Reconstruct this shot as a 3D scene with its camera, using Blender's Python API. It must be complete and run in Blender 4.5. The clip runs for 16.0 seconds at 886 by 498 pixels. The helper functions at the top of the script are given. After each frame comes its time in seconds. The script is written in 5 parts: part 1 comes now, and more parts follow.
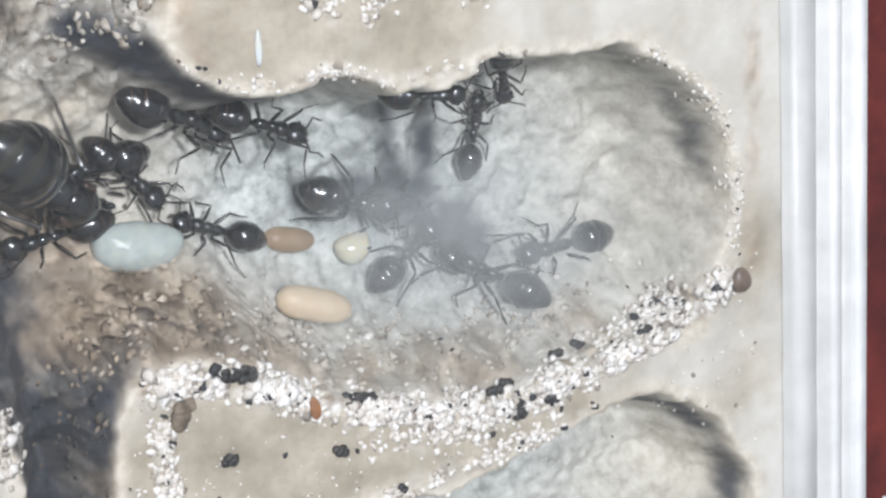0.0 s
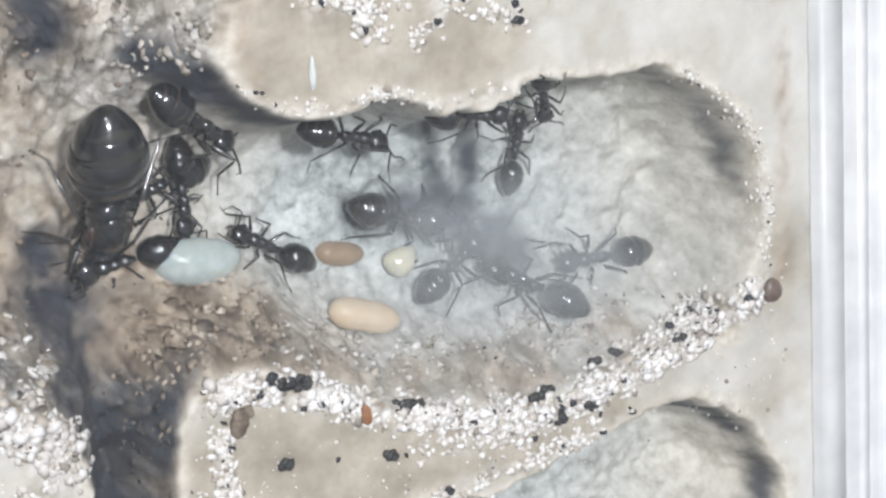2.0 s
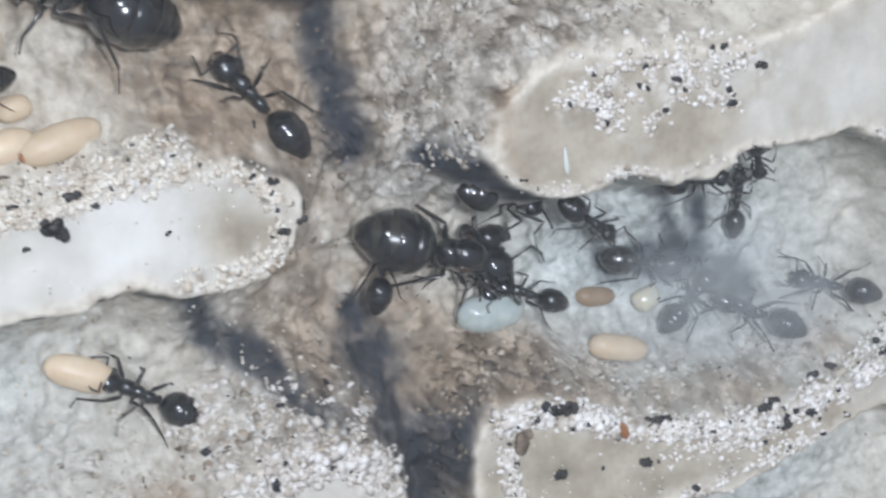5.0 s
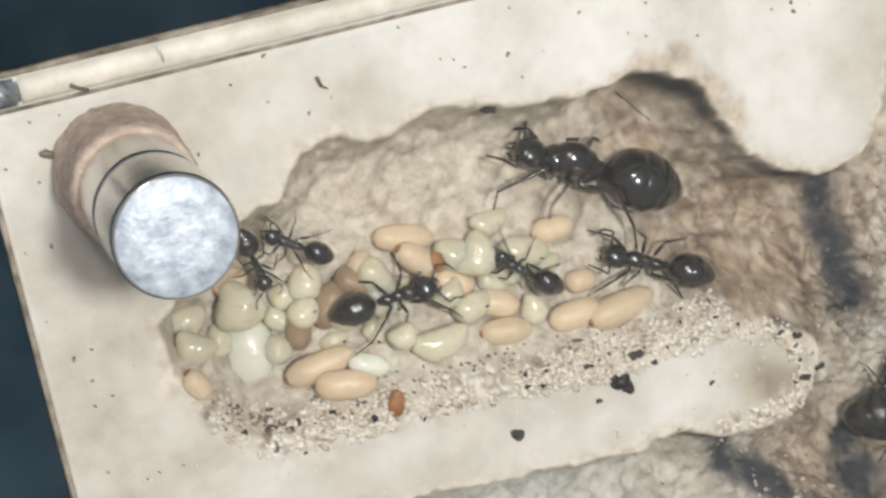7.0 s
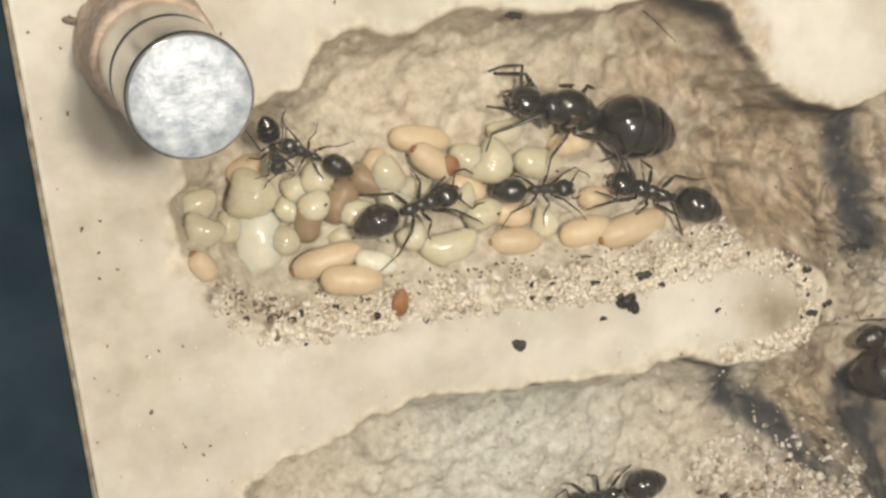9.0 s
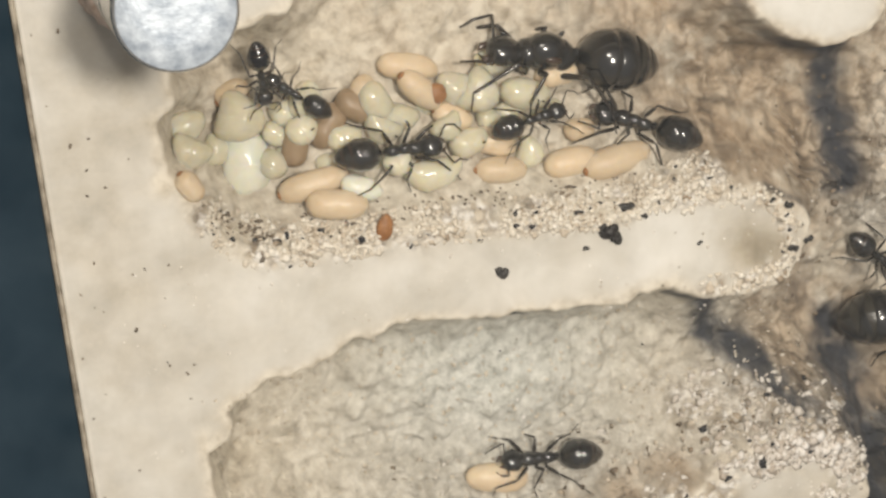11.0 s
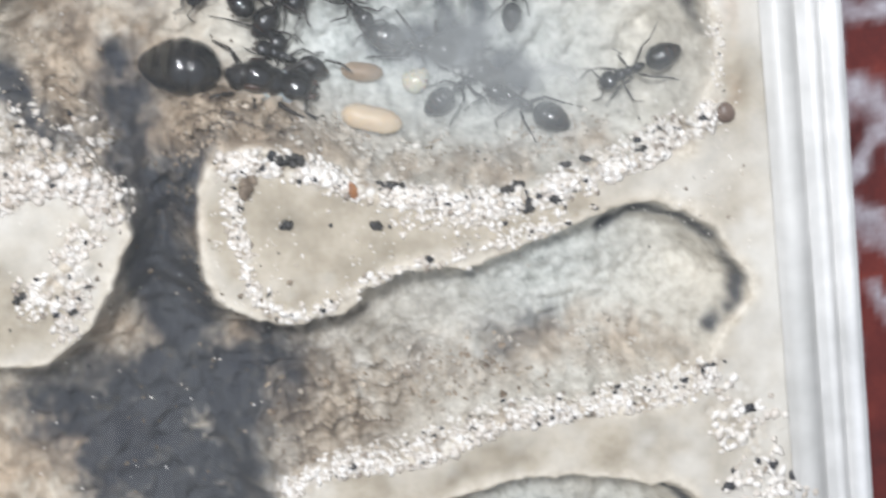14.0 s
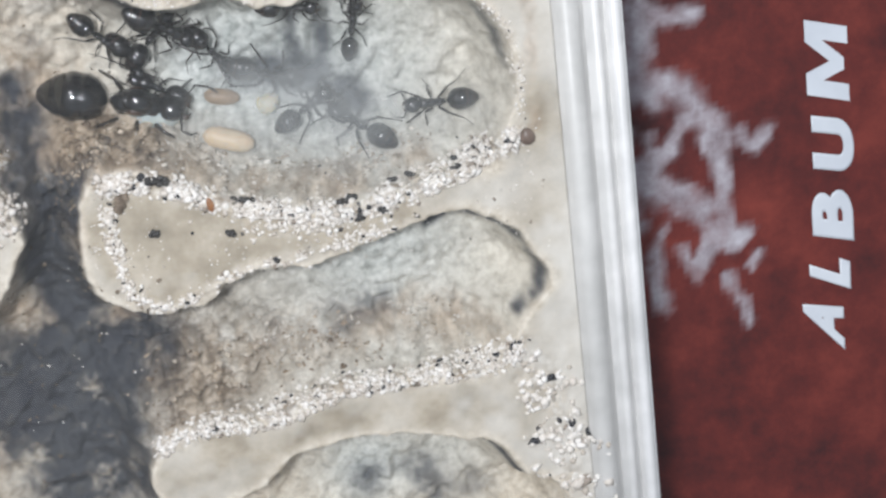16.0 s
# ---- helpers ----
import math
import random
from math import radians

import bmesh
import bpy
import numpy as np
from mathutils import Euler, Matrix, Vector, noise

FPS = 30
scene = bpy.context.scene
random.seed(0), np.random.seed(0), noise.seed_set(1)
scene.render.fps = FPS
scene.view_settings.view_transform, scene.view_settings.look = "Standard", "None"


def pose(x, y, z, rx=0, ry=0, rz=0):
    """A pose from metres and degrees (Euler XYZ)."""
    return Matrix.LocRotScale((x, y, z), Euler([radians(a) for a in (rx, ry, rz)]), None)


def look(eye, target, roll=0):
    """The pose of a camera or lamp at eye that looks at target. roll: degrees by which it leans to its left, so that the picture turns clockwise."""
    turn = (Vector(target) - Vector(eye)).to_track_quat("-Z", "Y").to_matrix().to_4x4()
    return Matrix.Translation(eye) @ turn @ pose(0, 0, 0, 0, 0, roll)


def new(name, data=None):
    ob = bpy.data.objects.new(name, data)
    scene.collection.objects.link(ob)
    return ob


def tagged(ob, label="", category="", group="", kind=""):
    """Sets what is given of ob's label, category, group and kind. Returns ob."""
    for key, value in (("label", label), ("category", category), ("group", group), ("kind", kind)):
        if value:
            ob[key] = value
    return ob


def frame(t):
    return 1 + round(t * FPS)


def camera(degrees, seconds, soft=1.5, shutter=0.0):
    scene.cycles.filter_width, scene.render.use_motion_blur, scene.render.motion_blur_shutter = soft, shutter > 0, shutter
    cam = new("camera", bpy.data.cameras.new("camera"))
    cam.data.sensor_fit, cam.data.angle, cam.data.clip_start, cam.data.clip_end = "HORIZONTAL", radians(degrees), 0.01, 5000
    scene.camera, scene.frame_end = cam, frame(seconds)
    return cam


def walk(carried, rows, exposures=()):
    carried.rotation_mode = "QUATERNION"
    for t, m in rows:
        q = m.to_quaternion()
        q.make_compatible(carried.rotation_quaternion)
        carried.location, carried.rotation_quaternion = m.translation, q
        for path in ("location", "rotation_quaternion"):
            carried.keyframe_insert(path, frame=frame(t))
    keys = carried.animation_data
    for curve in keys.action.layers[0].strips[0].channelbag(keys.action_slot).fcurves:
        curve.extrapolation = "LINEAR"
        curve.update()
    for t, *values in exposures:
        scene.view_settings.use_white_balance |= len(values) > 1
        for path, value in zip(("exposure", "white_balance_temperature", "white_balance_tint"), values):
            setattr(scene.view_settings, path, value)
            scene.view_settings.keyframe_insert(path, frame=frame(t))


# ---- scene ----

# ------------------------------------------------------------ camera and path
cam = camera(24.0, 16.0, soft=2.6, shutter=0.4)
PATH = (
    (0.0, 0.00310, 0.01885, 0.10532, -14.823, -27.700, -3.489),
    (0.5, 0.00211, 0.02026, 0.10810, -15.174, -27.158, -3.457),
    (1.0, 0.00070, 0.01973, 0.10907, -14.692, -27.257, -3.666),
    (1.5, 0.00051, 0.02078, 0.10905, -14.870, -27.284, -3.801),
    (2.0, -0.00027, 0.02134, 0.10981, -14.570, -27.027, -3.980),
    (2.5, -0.00005, 0.02368, 0.11060, -15.155, -26.270, -4.077),
    (3.0, -0.00157, 0.02403, 0.11436, -14.668, -24.893, -4.220),
    (3.5, -0.00224, 0.02862, 0.11899, -15.577, -22.067, -4.824),
    (3.7, -0.00230, 0.02989, 0.12167, -15.487, -20.766, -5.189),
    (5.8, -0.02211, 0.04612, 0.13758, -13.547, -21.117, -10.847),
    (6.0, -0.02651, 0.04971, 0.13853, -13.784, -20.076, -10.985),
    (6.5, -0.03753, 0.05869, 0.14090, -13.906, -19.248, -11.224),
    (7.0, -0.03923, 0.05843, 0.14522, -12.791, -16.900, -11.497),
    (7.5, -0.03846, 0.05670, 0.14558, -12.163, -15.815, -10.435),
    (8.0, -0.03769, 0.05497, 0.14595, -12.117, -15.124, -8.941),
    (8.5, -0.03881, 0.05181, 0.14687, -12.541, -14.852, -7.569),
    (8.7, -0.03913, 0.05161, 0.14689, -13.395, -14.972, -7.474),
    (10.8, -0.04247, 0.04951, 0.14703, -15.412, -15.919, -5.941),
    (11.0, -0.03892, 0.04892, 0.14965, -15.284, -14.708, -6.210),
    (11.5, -0.03418, 0.04336, 0.15427, -14.327, -13.591, -6.494),
    (12.0, -0.01347, 0.02476, 0.16476, -10.586, -10.371, -7.358),
    (12.5, 0.00431, 0.01990, 0.16486, -11.648, -10.117, -7.292),
    (13.0, 0.01311, 0.01200, 0.16247, -10.305, -9.568, -7.569),
    (13.5, 0.02413, 0.01473, 0.15763, -12.489, -9.681, -6.842),
    (14.0, 0.03322, 0.01067, 0.15789, -13.284, -9.022, -6.415),
    (14.5, 0.04609, 0.02134, 0.16177, -16.877, -8.052, -6.721),
    (15.0, 0.04936, 0.02679, 0.16832, -17.964, -8.182, -6.562),
    (15.5, 0.04930, 0.03137, 0.17614, -18.669, -8.703, -6.407),
    (16.0, 0.04583, 0.03636, 0.18450, -19.269, -9.188, -6.150),
)
EXPOSURES = (
    (0.0, -0.08, 5850, 10), (3.7, -0.1, 5800, 10), (5.8, -0.58, 5450, 10), (6.1, -0.62, 5500, 10), (6.5, -0.6, 5850, 9), (7.0, -0.48, 6500, 9), (8.0, -0.5, 7350, 9), (8.7, -0.5, 7700, 9),
    (11.0, -0.49, 7200, 10), (11.7, -0.38, 6900, 10), (12.2, -0.1, 6650, 10), (12.8, 0.05, 6450, 10), (13.6, 0.06, 6050, 10), (14.5, -0.12, 5950, 10), (16.0, -0.2, 5950, 10),
)
walk(cam, [(t, pose(x, y, z, a, b, c)) for t, x, y, z, a, b, c in PATH], EXPOSURES)

# ------------------------------------------------------------ light
MM = 0.001
world = bpy.data.worlds.new("room_light")
scene.world = world
world.use_nodes = True
world.node_tree.nodes["Background"].inputs[0].default_value = (0.95, 0.97, 1.0, 1)
world.node_tree.nodes["Background"].inputs[1].default_value = 0.5


def lamp(x, y, z, watts, size, tx, ty):
    data = bpy.data.lights.new("stand_in_lamp", "AREA")
    data.energy, data.shape, data.size, data.color = watts, "DISK", size * MM, (1.0, 0.97, 0.92)
    ob = new("stand_in_lamp", data)
    ob.matrix_world = look((x * MM, y * MM, z * MM), (tx * MM, ty * MM, 0))
    return ob


# Fixed unseen stand-in for a flash that travels beside the camera.
lamp(-2, 85, 300, 1.0, 30, 25, -8)
# Weaker unseen lamp, added to give the ants a second highlight.
lamp(-180, 520, 700, 2.4, 110, 25, -8)


# ------------------------------------------------------------ materials
def nodes_of(name, base=(0.5, 0.5, 0.5), rough=0.6, metal=0.0, ior=1.45):
    m = bpy.data.materials.new(name)
    m.use_nodes = True
    nt = m.node_tree
    b = nt.nodes["Principled BSDF"]
    b.inputs["Base Color"].default_value = (*base, 1)
    b.inputs["Roughness"].default_value = rough
    b.inputs["Metallic"].default_value = metal
    b.inputs["IOR"].default_value = ior
    return m, nt, b


def node(nt, kind, **values):
    n = nt.nodes.new(kind)
    for key, value in values.items():
        if key in n.inputs:
            n.inputs[key].default_value = value
    return n


def grain(nt, scale, detail=4.0, rough=0.6):
    """Noise in object space; scale is cycles per millimetre."""
    co = nt.nodes.new("ShaderNodeTexCoord")
    n = node(nt, "ShaderNodeTexNoise", Scale=scale / MM, Detail=detail, Roughness=rough)
    nt.links.new(co.outputs["Object"], n.inputs["Vector"])
    return n.outputs["Fac"]


def ramp(nt, fac, *stops):
    r = nt.nodes.new("ShaderNodeValToRGB")
    e = r.color_ramp.elements
    while len(e) < len(stops):
        e.new(0.5)
    for k, (p, c) in zip(e, stops):
        k.position, k.color = p, (*c, 1) if len(c) == 3 else c
    nt.links.new(fac, r.inputs["Fac"])
    return r.outputs["Color"]


def mix(nt, fac, a, b, kind="MIX"):
    n = nt.nodes.new("ShaderNodeMix")
    n.data_type, n.blend_type = "RGBA", kind
    for value, sock in ((fac, n.inputs[0]), (a, n.inputs[6]), (b, n.inputs[7])):
        if isinstance(value, bpy.types.NodeSocket):
            nt.links.new(value, sock)
        elif isinstance(value, tuple):
            sock.default_value = (*value, 1)
        else:
            sock.default_value = value
    return n.outputs[2]


def bump(nt, b, height, strength, mm):
    n = node(nt, "ShaderNodeBump", Strength=strength, Distance=mm * MM)
    nt.links.new(height, n.inputs["Height"])
    nt.links.new(n.outputs["Normal"], b.inputs["Normal"])


def simple(name, dark, light, scale, rough, bump_mm=0.0, metal=0.0, sss=0.0, random=0.0):
    m, nt, b = nodes_of(name, light, rough, metal)
    fac = grain(nt, scale)
    col = ramp(nt, fac, (0.3, dark), (0.7, light))
    if random:
        oi = nt.nodes.new("ShaderNodeObjectInfo")
        col = mix(nt, oi.outputs["Random"], col, mix(nt, 1.0, col, (1 - random,) * 3, "MULTIPLY"))
    nt.links.new(col, b.inputs["Base Color"])
    if bump_mm:
        bump(nt, b, grain(nt, scale * 3), 0.6, bump_mm)
    if sss:
        b.inputs["Subsurface Weight"].default_value = sss
        b.inputs["Subsurface Radius"].default_value = (1.0, 0.8, 0.5)
        b.inputs["Subsurface Scale"].default_value = 1.1 * MM
    return m


def channels(nt, name):
    at = nt.nodes.new("ShaderNodeAttribute")
    at.attribute_name = name
    sep = nt.nodes.new("ShaderNodeSeparateColor")
    nt.links.new(at.outputs["Color"], sep.inputs["Color"])
    return sep.outputs[0], sep.outputs[1], sep.outputs[2]


def cells(nt, scale, wobble=0.35, kind="F1"):
    """Voronoi distance and cell colour in object space, cells per millimetre, with ragged edges."""
    co = nt.nodes.new("ShaderNodeTexCoord")
    n = node(nt, "ShaderNodeTexNoise", Scale=scale * 1.6 / MM, Detail=3.0, Roughness=0.6)
    nt.links.new(co.outputs["Object"], n.inputs["Vector"])
    sub = nt.nodes.new("ShaderNodeVectorMath")
    sub.operation = "SUBTRACT"
    nt.links.new(n.outputs["Color"], sub.inputs[0])
    sub.inputs[1].default_value = (0.5, 0.5, 0.5)
    mul = nt.nodes.new("ShaderNodeVectorMath")
    mul.operation = "SCALE"
    nt.links.new(sub.outputs[0], mul.inputs[0])
    mul.inputs["Scale"].default_value = wobble * 2 / scale * MM
    add = nt.nodes.new("ShaderNodeVectorMath")
    nt.links.new(co.outputs["Object"], add.inputs[0])
    nt.links.new(mul.outputs[0], add.inputs[1])
    v = node(nt, "ShaderNodeTexVoronoi", Scale=scale / MM)
    v.feature = kind
    nt.links.new(add.outputs[0], v.inputs["Vector"])
    sep = nt.nodes.new("ShaderNodeSeparateColor")
    nt.links.new(v.outputs["Color"], sep.inputs["Color"])
    return v.outputs["Distance"], sep.outputs[0]


def plaster_material():
    """Damp plaster: pale broken grains, smooth and beige where it touches the pane, cream at the cut edges, brown and
    dark stains, painted rim shade and ant shadows.
    """
    m, nt, b = nodes_of("plaster", rough=0.75)
    brown, soot_shade, flat = channels(nt, "dirt")
    tan, rim, cool = channels(nt, "tone")
    crumb_, crust, moss = channels(nt, "wear")
    speck = grain(nt, 0.75, 7, 0.66)
    rock = ramp(nt, speck, (0.30, (0.36, 0.305, 0.23)), (0.43, (0.61, 0.54, 0.44)), (0.60, (0.80, 0.735, 0.625)))
    wet = ramp(nt, grain(nt, 0.9, 8, 0.72), (0.32, (0.25, 0.27, 0.255)), (0.45, (0.55, 0.575, 0.55)), (0.62, (0.80, 0.815, 0.785)))
    floor = mix(nt, cool, rock, wet)
    plate, crevice, spare = channels(nt, "plate")
    flake = ramp(nt, plate, (0.1, (0.28, 0.24, 0.19)), (0.3, (0.58, 0.53, 0.455)), (0.6, (0.80, 0.755, 0.68)), (0.9, (0.88, 0.855, 0.80)))
    gap, chip = cells(nt, 1.5, 0.6)
    flake = mix(nt, 0.5, flake, ramp(nt, chip, (0.0, (0.30, 0.26, 0.21)), (0.35, (0.66, 0.61, 0.53)), (1.0, (0.90, 0.87, 0.81))))
    flake = mix(nt, 0.3, flake, ramp(nt, speck, (0.32, (0.22, 0.185, 0.145)), (0.6, (0.82, 0.78, 0.72))))
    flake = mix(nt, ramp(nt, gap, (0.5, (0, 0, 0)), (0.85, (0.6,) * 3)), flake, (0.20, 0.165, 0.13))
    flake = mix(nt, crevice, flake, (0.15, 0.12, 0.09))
    floor = mix(nt, crumb_, floor, flake)
    white = ramp(nt, grain(nt, 0.12, 7, 0.66), (0.3, (0.56, 0.535, 0.485)), (0.5, (0.69, 0.675, 0.64)), (0.72, (0.80, 0.79, 0.77)))
    beige = ramp(nt, grain(nt, 0.22, 7, 0.66), (0.3, (0.27, 0.235, 0.18)), (0.48, (0.40, 0.35, 0.275)), (0.7, (0.56, 0.505, 0.42)))
    press = mix(nt, tan, white, beige)
    press = mix(nt, rim, press, ramp(nt, grain(nt, 0.8, 4), (0.3, (0.46, 0.40, 0.315)), (0.6, (0.72, 0.665, 0.575))))
    col = mix(nt, flat, floor, press)
    rust = ramp(nt, grain(nt, 0.34, 7, 0.62), (0.3, (0.15, 0.10, 0.066)), (0.45, (0.42, 0.31, 0.215)), (0.66, (0.68, 0.56, 0.43)))
    rust = mix(nt, crumb_, rust, mix(nt, 1.0, flake, (0.86, 0.74, 0.61), "MULTIPLY"))
    col = mix(nt, brown, col, rust)
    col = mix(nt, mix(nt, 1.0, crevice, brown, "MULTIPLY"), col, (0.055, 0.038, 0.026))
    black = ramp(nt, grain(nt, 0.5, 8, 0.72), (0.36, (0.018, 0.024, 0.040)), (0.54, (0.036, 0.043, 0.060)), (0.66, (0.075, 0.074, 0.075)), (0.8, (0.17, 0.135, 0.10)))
    col = mix(nt, soot_shade, col, black)
    near, lump = cells(nt, 1.35, 0.35)
    scab = nt.nodes.new("ShaderNodeValToRGB")
    scab.color_ramp.interpolation = "CONSTANT"
    e = scab.color_ramp.elements
    e[0].color = (0.16, 0.135, 0.11, 1)
    for p, c in ((0.05, (0.46, 0.385, 0.30)), (0.16, (0.62, 0.55, 0.455)), (0.40, (0.73, 0.68, 0.605)), (0.68, (0.82, 0.79, 0.745))):
        e.new(p).color = (*c, 1)
    nt.links.new(lump, scab.inputs["Fac"])
    dented = mix(nt, ramp(nt, near, (0.42, (0, 0, 0)), (0.75, (0.7,) * 3)), scab.outputs["Color"], (0.27, 0.225, 0.18))
    col = mix(nt, crust, col, dented)
    nt.links.new(col, b.inputs["Base Color"])
    gloss = ramp(nt, grain(nt, 0.5, 4), (0.35, (0.42,) * 3), (0.65, (0.85,) * 3))
    nt.links.new(gloss, b.inputs["Roughness"])
    fine = grain(nt, 1.5, 8, 0.72)
    hill = mix(nt, mix(nt, 1.0, crust, (0.8,) * 3, "MULTIPLY"), fine, ramp(nt, near, (0.1, (1.0,) * 3), (0.7, (0.0,) * 3)))
    hill = mix(nt, mix(nt, 1.0, flat, (0.75,) * 3, "MULTIPLY"), hill, mix(nt, crust, (0.5, 0.5, 0.5), hill))
    bump(nt, b, hill, 0.7, 0.5)
    return m


def chitin(name, base, rough=0.2):
    """Polished insect shell: nearly black, faintly brown in places, with a clear gloss over a fine dimpled skin."""
    m, nt, b = nodes_of(name, base, rough, ior=1.56)
    col = ramp(nt, grain(nt, 0.8, 4), (0.3, base), (0.75, tuple(2.0 * c for c in base)))
    nt.links.new(col, b.inputs["Base Color"])
    bump(nt, b, grain(nt, 1.1, 2), 0.10, 0.05)
    gloss = ramp(nt, grain(nt, 1.2, 3), (0.35, (rough,) * 3), (0.7, (2.2 * rough,) * 3))
    nt.links.new(gloss, b.inputs["Roughness"])
    b.inputs["Coat Weight"].default_value = 0.95
    b.inputs["Coat Roughness"].default_value = 0.06
    return m


def grit_material(name, black, tones):
    """Loose grains, one tone to a grain: a share of black ones, the rest white to tan."""
    m, nt, b = nodes_of(name, rough=0.6)
    geo = nt.nodes.new("ShaderNodeNewGeometry")
    r = nt.nodes.new("ShaderNodeValToRGB")
    r.color_ramp.interpolation = "CONSTANT"
    e = r.color_ramp.elements
    for p, c in zip((black, black + 0.04, 0.2, 0.42, 0.72), tones):
        e.new(p).color = (*c, 1)
    e[0].color = (0.025, 0.025, 0.03, 1)
    nt.links.new(geo.outputs["Random Per Island"], r.inputs["Fac"])
    nt.links.new(r.outputs["Color"], b.inputs["Base Color"])
    return m


def rubble_material(name, tones):
    """Broken plaster: each chip a tone of its own, with a gritty skin."""
    m, nt, b = nodes_of(name, rough=0.8)
    geo = nt.nodes.new("ShaderNodeNewGeometry")
    col = ramp(nt, geo.outputs["Random Per Island"], *tones)
    skin = ramp(nt, grain(nt, 2.0, 5), (0.3, (0.55,) * 3), (0.6, (1.0,) * 3))
    nt.links.new(mix(nt, 1.0, col, skin, "MULTIPLY"), b.inputs["Base Color"])
    bump(nt, b, grain(nt, 3.0, 4), 0.5, 0.15)
    return m


def pane_material():
    """Clear cover with a faint gloss, fogged patches of condensation and an even painted haze."""
    m, nt, b = nodes_of("cover_pane", rough=0.08)
    out = nt.nodes["Material Output"]
    clear = nt.nodes.new("ShaderNodeBsdfTransparent")
    gloss = node(nt, "ShaderNodeBsdfGlossy", Roughness=0.12)
    fres = node(nt, "ShaderNodeFresnel", IOR=1.3)
    sh = nt.nodes.new("ShaderNodeMixShader")
    nt.links.new(fres.outputs[0], sh.inputs[0])
    nt.links.new(clear.outputs[0], sh.inputs[1])
    nt.links.new(gloss.outputs[0], sh.inputs[2])
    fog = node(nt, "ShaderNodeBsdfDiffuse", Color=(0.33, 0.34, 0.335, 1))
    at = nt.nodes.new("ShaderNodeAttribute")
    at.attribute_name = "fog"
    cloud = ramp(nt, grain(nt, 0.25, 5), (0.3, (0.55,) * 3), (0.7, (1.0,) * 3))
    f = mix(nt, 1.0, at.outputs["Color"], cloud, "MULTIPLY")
    # Even haze over the whole pane, painted to lift the dark tones.
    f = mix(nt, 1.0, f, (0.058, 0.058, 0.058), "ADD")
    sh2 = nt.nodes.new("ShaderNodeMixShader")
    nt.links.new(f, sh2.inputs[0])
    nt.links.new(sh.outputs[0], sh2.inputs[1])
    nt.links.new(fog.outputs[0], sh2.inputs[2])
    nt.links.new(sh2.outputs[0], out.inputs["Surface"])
    return m


PLASTER = plaster_material()
GRIT = grit_material("grit", 0.05, ((0.30, 0.255, 0.215), (0.52, 0.465, 0.405), (0.64, 0.59, 0.535), (0.74, 0.70, 0.65), (0.82, 0.79, 0.755)))
WHITE_GRIT = grit_material("white_grit", 0.035, ((0.30, 0.26, 0.22), (0.46, 0.40, 0.34), (0.56, 0.505, 0.45), (0.64, 0.595, 0.545), (0.72, 0.685, 0.645)))
PALE_GRIT = grit_material("pale_grit", 0.025, ((0.36, 0.29, 0.22), (0.56, 0.485, 0.395), (0.64, 0.575, 0.485), (0.70, 0.645, 0.56), (0.76, 0.715, 0.64)))
PALE_RUBBLE = rubble_material("pale_rubble", ((0.0, (0.28, 0.235, 0.18)), (0.35, (0.50, 0.445, 0.375)), (0.7, (0.64, 0.59, 0.52)), (1.0, (0.76, 0.725, 0.67))))
BROWN_RUBBLE = rubble_material("brown_rubble", ((0.0, (0.13, 0.095, 0.068)), (0.4, (0.32, 0.25, 0.185)), (0.75, (0.52, 0.435, 0.34)), (1.0, (0.66, 0.58, 0.48))))
DARK_RUBBLE = rubble_material("dark_rubble", ((0.0, (0.03, 0.032, 0.036)), (0.5, (0.10, 0.088, 0.074)), (1.0, (0.26, 0.215, 0.165))))
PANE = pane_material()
BLACK = chitin("black_chitin", (0.007, 0.007, 0.008), 0.13)
BROWN = chitin("brown_chitin", (0.03, 0.014, 0.008), 0.25)
LIMB = chitin("limb_chitin", (0.014, 0.011, 0.010), 0.24)
BAND = simple("gaster_membrane", (0.016, 0.015, 0.013), (0.055, 0.05, 0.042), 0.6, 0.25, 0.03)
COCOON = simple("cocoon_silk", (0.66, 0.51, 0.35), (0.82, 0.69, 0.52), 0.35, 0.42, 0.04, sss=0.35, random=0.16)
AMBER = simple("amber_cocoon_silk", (0.25, 0.175, 0.11), (0.40, 0.295, 0.195), 0.4, 0.42, 0.04, sss=0.25)
LARVA = simple("larva_skin", (0.61, 0.57, 0.435), (0.78, 0.745, 0.62), 0.35, 0.18, 0.03, sss=0.9, random=0.15)
PUPA = simple("pupa_skin", (0.70, 0.695, 0.60), (0.85, 0.845, 0.76), 0.5, 0.25, 0.06, sss=0.7)
GLASSY = simple("glassy_pupa_skin", (0.38, 0.42, 0.40), (0.54, 0.58, 0.555), 0.5, 0.2, 0.12, sss=0.6)
CHROME = simple("polished_steel", (0.60, 0.57, 0.53), (0.72, 0.70, 0.67), 0.5, 0.2, 0.02, metal=1.0)
FACE = simple("scuffed_zinc", (0.28, 0.33, 0.40), (0.70, 0.765, 0.84), 0.9, 0.5, 0.08, metal=0.3)
CORK = simple("pink_cork", (0.42, 0.31, 0.24), (0.66, 0.54, 0.46), 1.2, 0.8, 0.25)
RUBBER = simple("brown_seal", (0.10, 0.07, 0.055), (0.22, 0.17, 0.14), 0.6, 0.4)
ACRYLIC = simple("white_acrylic", (0.47, 0.465, 0.45), (0.66, 0.65, 0.635), 0.14, 0.4, 0.06)
FROSTED = simple("frosted_acrylic", (0.58, 0.575, 0.565), (0.78, 0.77, 0.76), 0.2, 0.35, 0.08)
